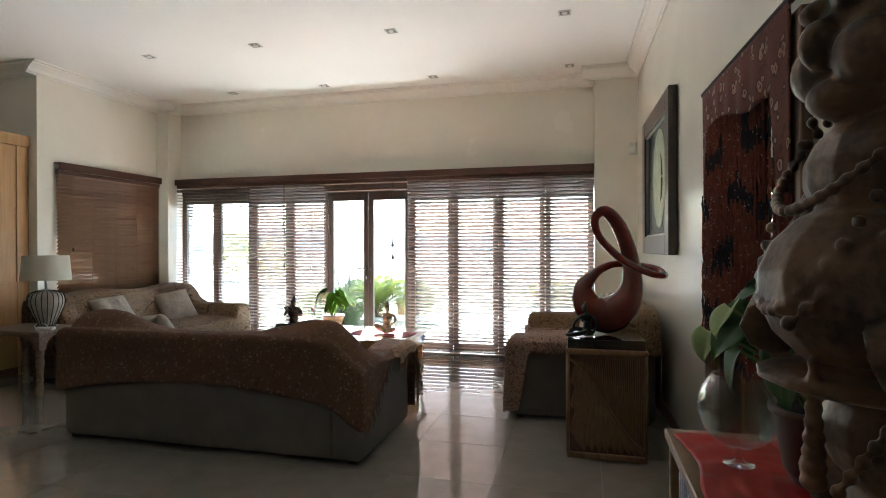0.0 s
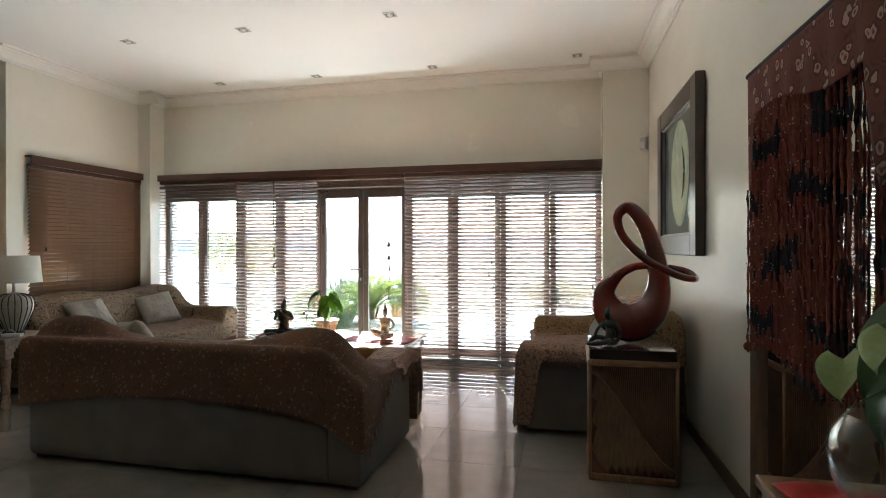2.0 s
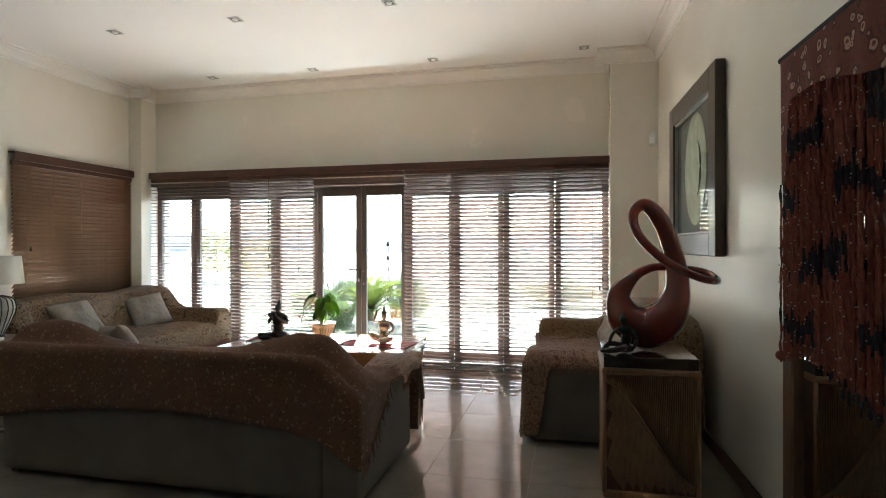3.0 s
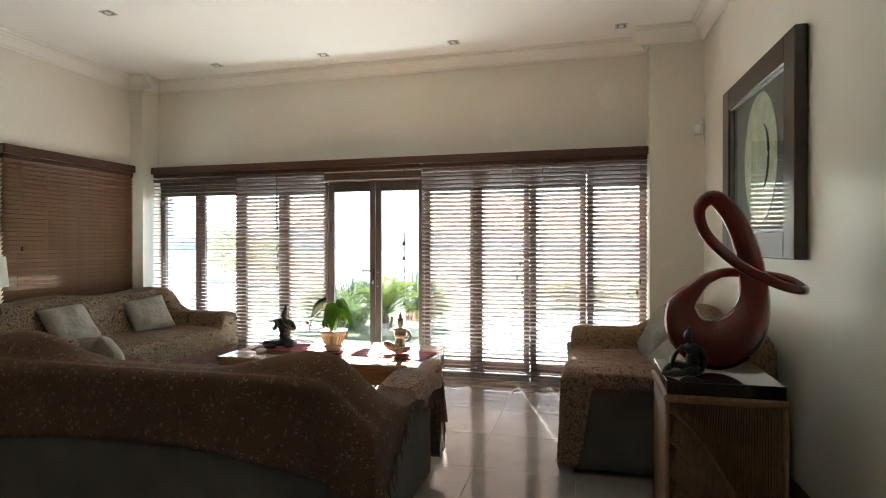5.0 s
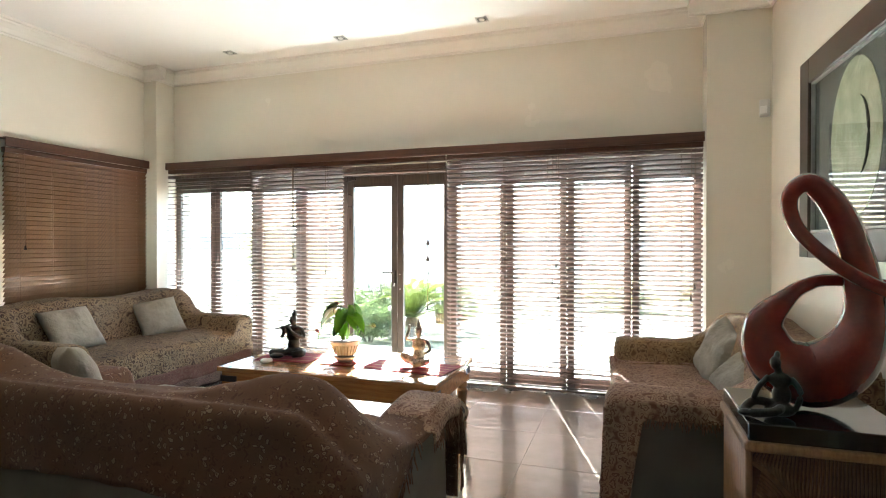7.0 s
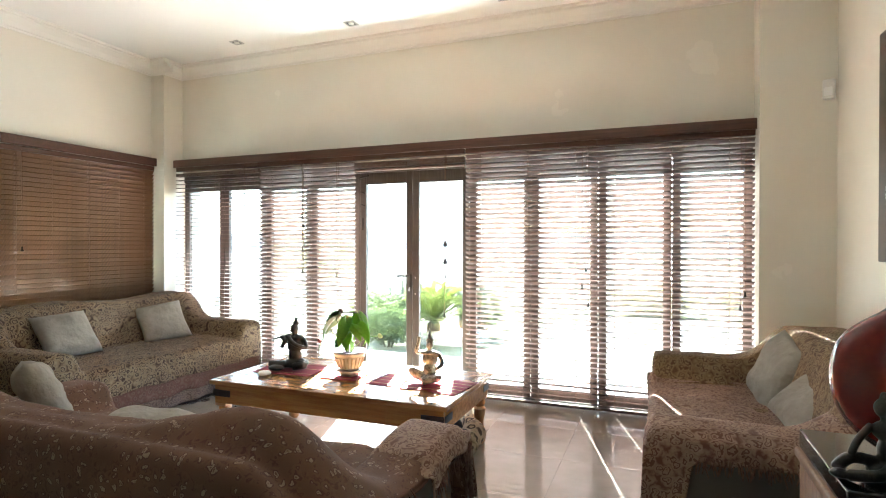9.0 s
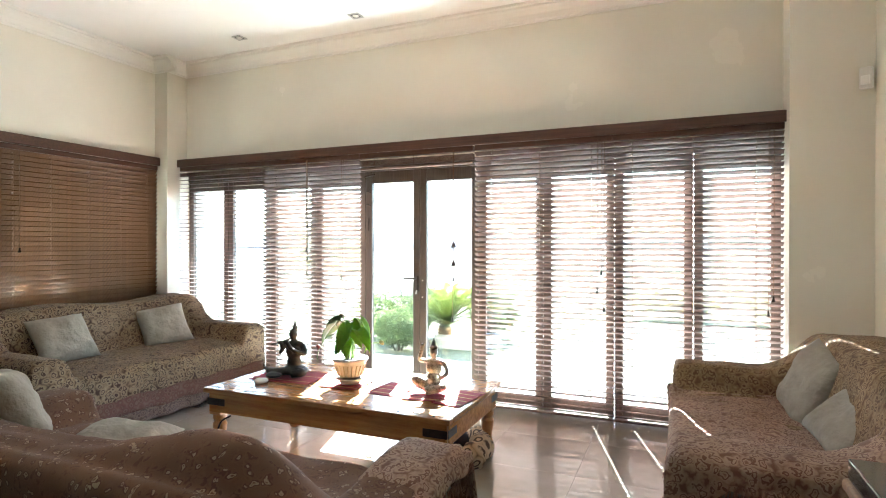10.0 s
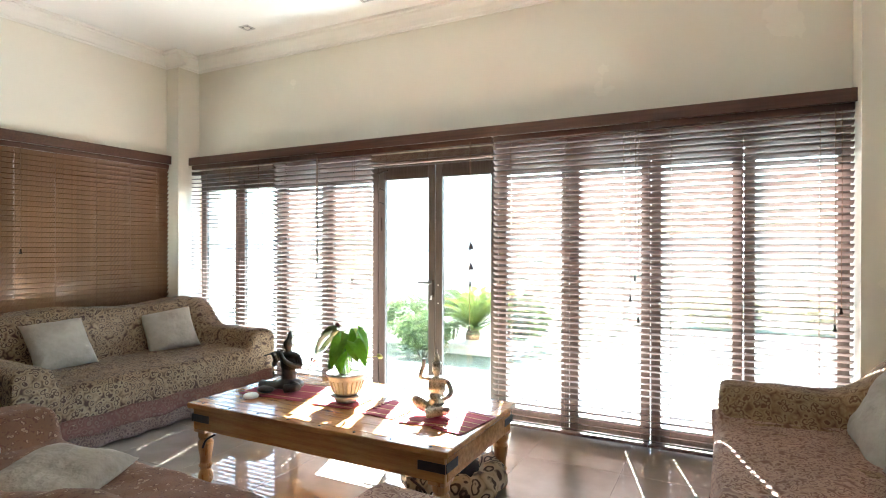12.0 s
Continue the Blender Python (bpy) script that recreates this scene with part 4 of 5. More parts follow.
for k in range(40):
    y = PY0 + 0.02 + (PY1 - PY0 - 0.04) * k / 39
    part("rod", tube(bmesh.new(), [(PX0 + 0.012, y, 0.04), (PX0 + 0.012, y, PZ - 0.036)], 0.0055, 5), RATTAN, pd, smooth=True)

sc = thing("abstract_sculpture", (0.14, 3.81, PZ), "glossy dark red looped abstract sculpture on a black slab", "sculpture")
part("slab", box(-0.238, 0.232, -0.243, 0.253, 0.0005, 0.06, 0.004, seg=2), BLACK, sc, "black lacquered slab")
CTRL = [(-0.075, 0.0, 0.455, 0.036), (-0.140, 0.0, 0.365, 0.066), (-0.112, 0.0, 0.245, 0.098), (0.0, 0.0, 0.185, 0.118), (0.110, 0.0, 0.245, 0.108), (0.168, 0.0, 0.38, 0.072), (0.155, 0.0, 0.57, 0.056),
        (0.088, -0.01, 0.77, 0.048), (0.0, -0.015, 0.875, 0.038), (-0.066, -0.02, 0.825, 0.028), (-0.035, -0.03, 0.70, 0.025), (0.10, -0.075, 0.56, 0.025), (0.26, -0.11, 0.475, 0.022), (0.365, -0.05, 0.455, 0.020),
        (0.31, 0.06, 0.5, 0.020), (0.10, 0.075, 0.525, 0.022), (0.0, 0.04, 0.505, 0.026)]
rows = smooth_path(CTRL, 8, True)
part("loop", tube(bmesh.new(), [r[:3] for r in rows], [float(r[3]) for r in rows], 20, True, flat=0.8, up=(0, 1, 0)), LACQ, sc, "glossy red lacquer loop", True)
FIG = [("e", (0, 0, 0.025), (0.05, 0.04, 0.025)), ("t", [(0, 0, 0.035), (-0.075, -0.02, 0.05), (-0.11, -0.01, 0.012)], 0.016), ("t", [(0.01, 0, 0.035), (-0.02, -0.07, 0.03), (-0.085, -0.06, 0.014)], 0.016),
       ("e", (0.005, 0, 0.075), (0.03, 0.026, 0.04)), ("e", (0.0, 0, 0.125), (0.036, 0.024, 0.028)), ("t", [(0, 0, 0.13), (-0.008, -0.004, 0.17)], 0.012), ("e", (-0.014, -0.008, 0.185), (0.018, 0.02, 0.024)),
       ("t", [(0.034, 0, 0.135), (0.06, -0.02, 0.09), (0.045, -0.01, 0.03)], 0.010), ("t", [(-0.034, 0, 0.135), (-0.065, -0.03, 0.1), (-0.08, -0.03, 0.06)], 0.010), ("e", (-0.008, 0.0, 0.212), (0.010, 0.010, 0.014)), ("e", (-0.1, -0.05, 0.012), (0.03, 0.022, 0.012))]
figure("seated_figurine", pose(0.02, 3.68, PZ + 0.061, 0, 0, -10), FIG, 0.004, BRONZE, "small dark green bronze seated figurine beside a red sculpture")


# ---- along the mirror wall ----
PFRAME = surface("picture_frame_wood", (0.025, 0.014, 0.01), (0.055, 0.03, 0.02), 0.3, 8, 90, 0.05, coat=0.3)
PSILVER = surface("silver_slip", (0.30, 0.30, 0.30), (0.42, 0.42, 0.41), 0.35, 12, 120, 0.05, metal=0.6)
PMAT = surface("grey_mount", (0.10, 0.105, 0.10), (0.15, 0.15, 0.145), 0.8, 10, 200, 0.1)
OVAL = surface("pale_oval_print", (0.42, 0.44, 0.30), (0.62, 0.62, 0.48), 0.8, 9, 60, 0.1, spread=0.1)
INK = surface("ink_line", (0.03, 0.035, 0.03), (0.06, 0.06, 0.05), 0.8, 20, 90, 0.1)
PY_0, PY_1, PZ_0, PZ_1, FW = 4.12, 5.47, 1.27, 2.46, 0.15
pc = thing("framed_picture", RIGHT, "large picture of a pale oval in a dark wooden frame", "picture")
for y0, y1, z0, z1 in ((PY_0, PY_0 + FW, PZ_0, PZ_1), (PY_1 - FW, PY_1, PZ_0, PZ_1)):
    part("frame_side", box(-0.066, -0.004, y0, y1, z0, z1, 0.005), PFRAME, pc)
for z0, z1 in ((PZ_0, PZ_0 + FW), (PZ_1 - FW, PZ_1)):
    part("frame_side", box(-0.0655, -0.004, PY_0 + FW, PY_1 - FW, z0, z1, 0.005), PFRAME, pc)
part("mount", box(-0.024, -0.006, PY_0 + FW, PY_1 - FW, PZ_0 + FW, PZ_1 - FW), PMAT, pc)
cy, cz = (PY_0 + PY_1) / 2, (PZ_0 + PZ_1) / 2


def disc(cy, cz, ry, rz, x0, x1, n=48):
    bm = bmesh.new()
    a = [bm.verts.new((x0, cy + ry * math.cos(2 * math.pi * i / n), cz + rz * math.sin(2 * math.pi * i / n))) for i in range(n)]
    b = [bm.verts.new((x1, cy + ry * math.cos(2 * math.pi * i / n), cz + rz * math.sin(2 * math.pi * i / n))) for i in range(n)]
    for i in range(n):
        bm.faces.new((a[i], a[(i + 1) % n], b[(i + 1) % n], b[i]))
    bm.faces.new(a)
    bm.faces.new(b)
    return bm


part("oval", disc(cy - 0.02, cz + 0.02, 0.3, 0.40, -0.027, -0.023), OVAL, pc, "pale cream and green oval")
part("crescent", tube(bmesh.new(), [(-0.028, cy - 0.06 - 0.13 * math.cos(a), cz + 0.02 + 0.2 * math.sin(a)) for a in [radians(-75 + 10 * i) for i in range(16)]], [0.002 + 0.008 * math.sin(math.pi * i / 15) for i in range(16)], 6, flat=1), INK, pc, "dark crescent stroke")
for y0, y1, z0, z1 in ((PY_0 + FW, PY_0 + FW + 0.012, PZ_0 + FW, PZ_1 - FW), (PY_1 - FW - 0.012, PY_1 - FW, PZ_0 + FW, PZ_1 - FW)):
    part("slip", box(-0.05, -0.03, y0, y1, z0, z1), PSILVER, pc)
for z0, z1 in ((PZ_0 + FW, PZ_0 + FW + 0.012), (PZ_1 - FW - 0.012, PZ_1 - FW)):
    part("slip", box(-0.05, -0.03, PY_0 + FW + 0.012, PY_1 - FW - 0.012, z0, z1), PSILVER, pc)
p = part("picture_glass", box(-0.036, -0.033, PY_0 + FW + 0.012, PY_1 - FW - 0.012, PZ_0 + FW + 0.012, PZ_1 - FW - 0.012), pane_glass("picture_glass", 0.12), pc)
p.visible_shadow = False

se = thing("motion_sensor", pose(0.535, 6.35, 2.40, 0, 0, -25), "small white plastic motion sensor in a wall corner", "sensor")
part("housing", box(-0.034, 0.034, -0.055, 0.0, -0.066, 0.066, 0.008, seg=2), PLASTIC, se)
part("lens", box(-0.024, 0.024, -0.06, -0.054, -0.045, 0.012, 0.004), CEIL, se)

# tall mirror with a textile hung over it
MFR = surface("mirror_frame_wood", (0.10, 0.05, 0.028), (0.17, 0.09, 0.05), 0.35, 8, 90, 0.06, stretch=(8, 8, 0.8))
MY0, MY1, MZ0, MZ1 = 1.95, 3.19, 0.10, 2.09
mi = thing("wall_mirror", RIGHT, "tall mirror in a brown wooden frame", "mirror")
for y0, y1 in ((MY0, MY0 + 0.1), (MY1 - 0.1, MY1)):
    part("frame_side", box(-0.04, -0.003, y0, y1, MZ0, MZ1, 0.008, seg=2), MFR, mi)
for z0, z1 in ((MZ0, MZ0 + 0.1), (MZ1 - 0.1, MZ1)):
    part("frame_side", box(-0.039, -0.003, MY0 + 0.1, MY1 - 0.1, z0, z1, 0.008, seg=2), MFR, mi)
part("mirror_glass", box(-0.016, -0.005, MY0 + 0.09, MY1 - 0.09, MZ0 + 0.09, MZ1 - 0.09), MIRROR, mi, "silvered mirror glass")
HANG = print_cloth("kilim_red", (0.145, 0.035, 0.023), (0.17, 0.042, 0.028), (0.085, 0.022, 0.016), (0.2, 0.055, 0.036), 0.055, 1.1, pale=(0.44, 0.27, 0.2), sparse=0.35)
ROPE = surface("dark_red_yarn", (0.17, 0.042, 0.028), (0.27, 0.072, 0.048), 0.9, 40, 250, 0.3)
NAVY = surface("navy_yarn", (0.02, 0.015, 0.022), (0.05, 0.035, 0.045), 0.9, 40, 250, 0.3)
BEAD = surface("pale_bead", (0.26, 0.18, 0.15), (0.42, 0.32, 0.26), 0.5, 40, 250, 0.1)
hg = thing("wall_hanging", RIGHT, "dark red woven hanging with beaded yarn strands over a mirror", "wall hanging")


def band_low(y):
    """Lower edge of the woven band."""
    if y < 2.18:
        return 1.90 - 0.40 * smooth((2.18 - y) / 0.10)
    return 1.90 - 0.04 * math.sin(y * 6) - 0.3 * smooth((y - 3.06) / 0.06)


part_bm = grid_sheet(lambda u, v: (-0.05 + 0.006 * math.sin(u * 40) * v, 2.0 + 1.165 * u, 2.13 + (band_low(2.0 + 1.165 * u) - 2.13) * v), 70, 12)
thicken(part("band", part_bm, HANG, hg, "dark red woven band with pale motifs", True), 0.006)
part("hanging_rod", tube(bmesh.new(), [(-0.046, 1.98, 2.132), (-0.046, 3.185, 2.132)], 0.014, 8), NAVY, hg, "dark bound top edge")
rng = random.Random(21)
beads = bmesh.new()
ys = [2.01 + 0.013 * i for i in range(9)] + [2.20, 2.235, 2.275, 2.31, 2.35, 2.38] + [2.405 + 0.0092 * i for i in range(83)]
for k, y in enumerate(ys):
    z, end = band_low(y), 0.86 + 0.05 * math.sin(y * 7) + rng.uniform(-0.03, 0.03)
    x = -0.05 + rng.uniform(-0.008, 0.008)
    pts, blocks = [(x, y, z)], []
    while z > end:
        z2 = max(end, z - 0.06 - 0.03 * rng.random())
        blocks.append(math.sin(z * 25 + 0.9 * math.sin(y * 9)) > 0.3 and (math.sin(y * 10 + 2.3 * math.floor(z * 4)) > -0.1))
        pts += [(x + rng.uniform(-0.004, 0.004), y + rng.uniform(-0.005, 0.005), (z + z2) / 2), (x, y, z2)]
        if rng.random() < 0.22:
            zb = z2 + rng.uniform(0, 0.06)
            box(x - 0.0095, x - 0.005, y - 0.002, y + 0.002, zb - 0.0025, zb + 0.0025, bm=beads)
        z = z2
    strand = tube(bmesh.new(), pts, [0.0048 + 0.0018 * (i % 2) for i in range(len(pts))], 5)
    strand.faces.ensure_lookup_table()
    for i, f in enumerate(strand.faces):
        f.material_index = int(blocks[min(i // 10, len(blocks) - 1)])
    part("strand", strand, ROPE, hg).data.materials.append(NAVY)
tagged(part("beadwork", beads, BEAD, hg, "small pale beads"), kind="stuff")
part("pompom", blob(bmesh.new(), (-0.05, 3.175, 0.86), (0.022, 0.022, 0.022)), ROPE, hg)

# cabinet with cloth, bowl, plant and statue
CABW = surface("cabinet_wood", (0.22, 0.12, 0.055), (0.34, 0.2, 0.1), 0.4, 6, 80, 0.05, stretch=(8, 0.8, 8))
CX0, CX1, CY0, CY1, CZ = 0.235, 0.67, 0.15, 1.77, 0.785
cb = thing("cabinet", (0, 0, 0), "low brown wooden cabinet with open shelves beside the wall", "cabinet")
part("top", box(CX0, CX1, CY0, CY1, CZ - 0.028, CZ, 0.004), CABW, cb)
for y0, y1 in ((CY0 + 0.01, CY0 + 0.03), (CY1 - 0.03, CY1 - 0.01), (0.95, 0.97)):
    part("side_panel", box(CX0 + 0.012, CX1, y0, y1, 0.0, CZ - 0.028, 0.002), CABW, cb)
part("back_panel", box(CX1 - 0.012, CX1 - 0.002, CY0 + 0.03, CY1 - 0.03, 0.0, CZ - 0.028), CABW, cb)
for z in (0.06, 0.54):
    for y0, y1 in ((CY0 + 0.03, 0.95), (0.97, CY1 - 0.03)):
        part("shelf", box(CX0 + 0.02, CX1 - 0.012, y0, y1, z, z + 0.018, 0.002), CABW, cb)
CASES = [surface("case_white", (0.55, 0.56, 0.58), (0.7, 0.7, 0.7), 0.3, 20, 90, 0), surface("case_blue", (0.1, 0.16, 0.3), (0.16, 0.24, 0.4), 0.3, 20, 90, 0), surface("case_black", (0.02, 0.02, 0.02), (0.05, 0.05, 0.05), 0.3, 20, 90, 0)]
y = 1.08
rng = random.Random(9)
while y < 1.70:
    w = rng.choice((0.01, 0.014, 0.014, 0.022))
    c = tagged(part("disc_case", box(CX0 + 0.03, CX0 + 0.17, y, y + w - 0.001, 0.558, 0.558 + rng.choice((0.125, 0.19)), 0.001), rng.choice(CASES)), "slim plastic disc case on a cabinet shelf", "disc case", "disc cases on the shelf")
    y += w
SATIN = surface("red_satin", (0.42, 0.018, 0.012), (0.55, 0.035, 0.025), 0.42, 9, 200, 0.1)
rc = tagged(part("table_cloth", grid_sheet(lambda u, v: (0.262 + 0.39 * u + 0.012 * math.sin(v * 11), 0.98 + 0.72 * v + 0.02 * math.sin(u * 9), CZ + 0.005 + 0.009 * abs(noise.noise((u * 6, v * 8, 0.3))) + 0.006 * abs(noise.noise((u * 14, v * 3, 2.0)))), 40, 60), SATIN, None, "", True), "crumpled bright red satin cloth on the cabinet", "cloth")
thicken(rc, 0.002)
gb = thing("glass_bowl", (0.365, 1.474, CZ + 0.016), "large clear balloon-shaped glass bowl on red cloth", "glass bowl")
outer = [(0.036, 0.0), (0.034, 0.004), (0.012, 0.008), (0.008, 0.022), (0.012, 0.036), (0.045, 0.05), (0.076, 0.078), (0.091, 0.12), (0.092, 0.15), (0.082, 0.185), (0.066, 0.208), (0.06, 0.218)]
inner = [(0.058, 0.218), (0.064, 0.207), (0.079, 0.185), (0.089, 0.15), (0.088, 0.12), (0.073, 0.08), (0.043, 0.053), (0.0, 0.042)]
p = part("bowl", lathe(bmesh.new(), outer + inner, 36), BOWLG, gb, smooth=True)
p.visible_shadow = False
p2 = thing("potted_plant", (0.515, 1.40, CZ + 0.014), "dark-leaved plant with pale green flowers in a brown pot", "potted plant")
BPOT = surface("brown_pot", (0.05, 0.022, 0.014), (0.09, 0.042, 0.027), 0.4, 14, 90, 0.08)
part("pot", lathe(bmesh.new(), [(0.06, 0), (0.075, 0.03), (0.095, 0.15), (0.105, 0.155), (0.105, 0.17), (0.095, 0.172), (0.088, 0.15)], 26), BPOT, p2, smooth=True)
part("soil", lathe(bmesh.new(), [(0.088, 0.14), (0.085, 0.155), (0.02, 0.16)], 16), SOIL, p2)
rng = random.Random(31)
for ang, out, hgt, L, Wd, dz in ((190, 0.15, 0.30, 0.17, 0.13, -0.5), (150, 0.12, 0.36, 0.18, 0.14, -0.3), (120, 0.15, 0.25, 0.15, 0.11, -0.7), (210, 0.1, 0.22, 0.16, 0.12, -1.1), (90, 0.14, 0.33, 0.17, 0.13, -0.4), (240, 0.08, 0.42, 0.2, 0.12, -0.1),
                                 (170, 0.16, 0.18, 0.15, 0.11, -1.4), (60, 0.12, 0.4, 0.16, 0.12, -0.2), (270, 0.14, 0.32, 0.16, 0.12, -0.5), (300, 0.12, 0.26, 0.14, 0.1, -0.6), (20, 0.06, 0.36, 0.1, 0.09, -0.4), (140, 0.06, 0.44, 0.17, 0.1, 0.05), (200, 0.06, 0.14, 0.14, 0.11, -1.2)):
    a = radians(ang)
    c, s = math.cos(a), math.sin(a)
    stalk_leaf(p2, (0.02 * c, 0.02 * s, 0.15), (out * c, out * s, 0.15 + hgt * 0.75), (c, s, dz), L * 0.8, Wd * 0.82, LEAFD, rng.uniform(-25, 25), 0.5)
for tip, aim in (((-0.19, -0.03, 0.39), (-0.75, -0.5, -0.55)), ((-0.21, 0.09, 0.32), (-0.5, -0.6, -0.7)), ((0.02, -0.1, 0.34), (-0.2, -0.9, 0.1))):
    stalk_leaf(p2, (0, 0, 0.15), tip, aim, 0.085, 0.085, SPATHE, 20, 0.3, "flower")

CARVED = surface("carved_painted_wood", (0.05, 0.024, 0.014), (0.18, 0.095, 0.05), 0.34, 11, 90, 0.4, spread=0.1)
G = [("e", (0.02, 0, 0.05), (0.13, 0.13, 0.06)), ("e", (0.0, -0.07, 0.16), (0.09, 0.055, 0.06), (0, 20, 20)), ("e", (0.0, 0.08, 0.16), (0.09, 0.055, 0.06), (0, 20, -20)), ("e", (0.02, 0.0, 0.13), (0.10, 0.11, 0.09)), ("e", (0.01, 0.0, 0.26), (0.11, 0.12, 0.09)),
     ("e", (-0.035, 0.0, 0.45), (0.155, 0.15, 0.12)), ("e", (0.0, 0.0, 0.6), (0.12, 0.13, 0.09)), ("e", (-0.035, -0.05, 0.6), (0.06, 0.05, 0.045)), ("e", (-0.035, 0.05, 0.6), (0.06, 0.05, 0.045)),
     ("e", (0.0, 0.02, 0.79), (0.1, 0.1, 0.115)), ("e", (-0.07, -0.035, 0.745), (0.045, 0.05, 0.045)), ("e", (-0.07, 0.06, 0.745), (0.045, 0.05, 0.045)), ("e", (-0.1, 0.015, 0.77), (0.035, 0.028, 0.035)),
     ("e", (-0.07, 0.015, 0.70), (0.05, 0.05, 0.03)), ("e", (-0.08, -0.02, 0.825), (0.03, 0.035, 0.018)), ("e", (-0.08, 0.05, 0.825), (0.03, 0.035, 0.018)),
     ("e", (0.02, -0.1, 0.77), (0.025, 0.02, 0.08)), ("e", (0.02, 0.13, 0.77), (0.025, 0.02, 0.08)), ("e", (0.0, 0.02, 0.9), (0.115, 0.115, 0.05)), ("e", (0.0, 0.02, 0.97), (0.08, 0.08, 0.06)), ("e", (0, 0.02, 1.04), (0.04, 0.04, 0.05)),
     ("t", [(0.02, -0.13, 0.63), (0.0, -0.2, 0.52), (-0.06, -0.19, 0.42), (-0.12, -0.12, 0.38)], 0.045), ("t", [(0.02, 0.13, 0.63), (0.0, 0.2, 0.52), (-0.06, 0.19, 0.42), (-0.12, 0.12, 0.38)], 0.045),
     ("e", (-0.03, 0, 0.33), (0.16, 0.16, 0.02)), ("e", (-0.02, -0.14, 0.95), (0.02, 0.02, 0.02)), ("e", (-0.1, -0.06, 0.9), (0.022, 0.022, 0.022))]
for k in range(2):
    for i in range(26):
        a = math.pi * (0.55 + 0.9 * i / 25) + 0.0
        dep = (0.14, 0.27)[k] * math.sin(math.pi * i / 25)
        G.append(("e", (0.14 * math.cos(a) - 0.025 * k - 0.02 * math.sin(math.pi * i / 25), 0.13 * math.sin(a), 0.69 - dep), (0.0088, 0.0088, 0.0088)))
for i in range(19):
    u = i / 18
    G.append(("e", (0.08 - 0.27 * u, -0.155 + 0.02 * math.sin(math.pi * u) + 0.10 * u ** 3, 0.72 - 0.31 * u), (0.0105, 0.0105, 0.0105)))
    G.append(("e", (0.05 - 0.20 * u, -0.15 - 0.015 * math.sin(math.pi * u) + 0.06 * u, 0.56 - 0.34 * u), (0.0095, 0.0095, 0.0095)))
for i in range(9):
    G.append(("e", (-0.155, -0.05, 0.36 - 0.018 * i), (0.008 + 0.0012 * i, 0.008 + 0.0012 * i, 0.012)))
figure("carved_statue", pose(0.435, 0.905, CZ + 0.001, 0, 0, 12) @ Matrix.Diagonal((1, 1, 1.08, 1)), G, 0.0045, CARVED, "large dark carved wooden pot-bellied statue with bead necklaces")

# ---- side table, lamp and wall unit ----
st = thing("side_table", (0, 0, 0), "weathered wooden side table with turned legs and arched apron", "side table")
SX0, SX1, SY0, SY1, SZ = -5.42, -4.70, 3.86, 4.33, 0.585
part("top", box(SX0, SX1, SY0, SY1, SZ - 0.028, SZ, 0.006, seg=2), OLDW, st)
for x in (SX0 + 0.06, SX1 - 0.06):
    for y in (SY0 + 0.06, SY1 - 0.06):
        bm = lathe(bmesh.new(), turned_leg(SZ - 0.16, 0.034), 16, (x, y, 0))
        box(x - 0.036, x + 0.036, y - 0.036, y + 0.036, SZ - 0.17, SZ - 0.028, 0.003, bm=bm)
        part("leg", bm, OLDW, st)


def arch_apron(a, b, fixed, along):
    n, bm = 14, bmesh.new()
    for i in range(n):
        u0, u1 = i / n, (i + 1) / n
        zl = SZ - 0.05 - 0.085 * abs(2 * (u0 + u1) / 2 - 1) ** 3
        p, q = a + (b - a) * u0, a + (b - a) * u1
        if along == "x":
            box(p, q, fixed, fixed + 0.02, zl, SZ - 0.028, bm=bm)
        else:
            box(fixed, fixed + 0.02, p, q, zl, SZ - 0.028, bm=bm)
    return bm


part("apron", arch_apron(SX0 + 0.096, SX1 - 0.096, SY0 + 0.03, "x"), OLDW, st)
part("apron", arch_apron(SX0 + 0.096, SX1 - 0.096, SY1 - 0.05, "x"), OLDW, st)
part("apron", arch_apron(SY0 + 0.096, SY1 - 0.096, SX1 - 0.05, "y"), OLDW, st)
part("apron", arch_apron(SY0 + 0.096, SY1 - 0.096, SX0 + 0.03, "y"), OLDW, st)
part("drawer_knob", lathe(bmesh.new(), [(0.004, 0), (0.012, 0.006), (0.008, 0.014), (0.002, 0.018)], 10, (0, 0, 0)), IRON, st).matrix_basis = pose(SX1 - 0.028, 4.1, SZ - 0.05, 0, 90, 0)

LCER = surface("lamp_ceramic", (0.30, 0.28, 0.24), (0.46, 0.43, 0.37), 0.35, 10, 90, 0.08)
SHADE = surface("linen_shade", (0.58, 0.55, 0.46), (0.68, 0.65, 0.56), 0.9, 5, 400, 0.3)
lp = thing("table_lamp", (-4.90, 4.10, SZ), "table lamp with striped ceramic base and cream drum shade", "table lamp")
prof = [(0.07, 0), (0.075, 0.015), (0.068, 0.03), (0.08, 0.06), (0.115, 0.14), (0.145, 0.22), (0.147, 0.28), (0.128, 0.325), (0.085, 0.345), (0.05, 0.352), (0.035, 0.36), (0.02, 0.365)]
part("base", lathe(bmesh.new(), prof, 32), LCER, lp, smooth=True)
part("foot_rim", lathe(bmesh.new(), [(0.078, 0), (0.08, 0.012), (0.072, 0.03)], 24), IRON, lp)
for i in range(20):
    a = 2 * math.pi * i / 20
    part("stripe", tube(bmesh.new(), [(r * 1.004 * math.cos(a), r * 1.004 * math.sin(a), z) for r, z in smooth_path(prof[2:10], 3)], 0.004, 5), IRON, lp, "dark wire stripe")
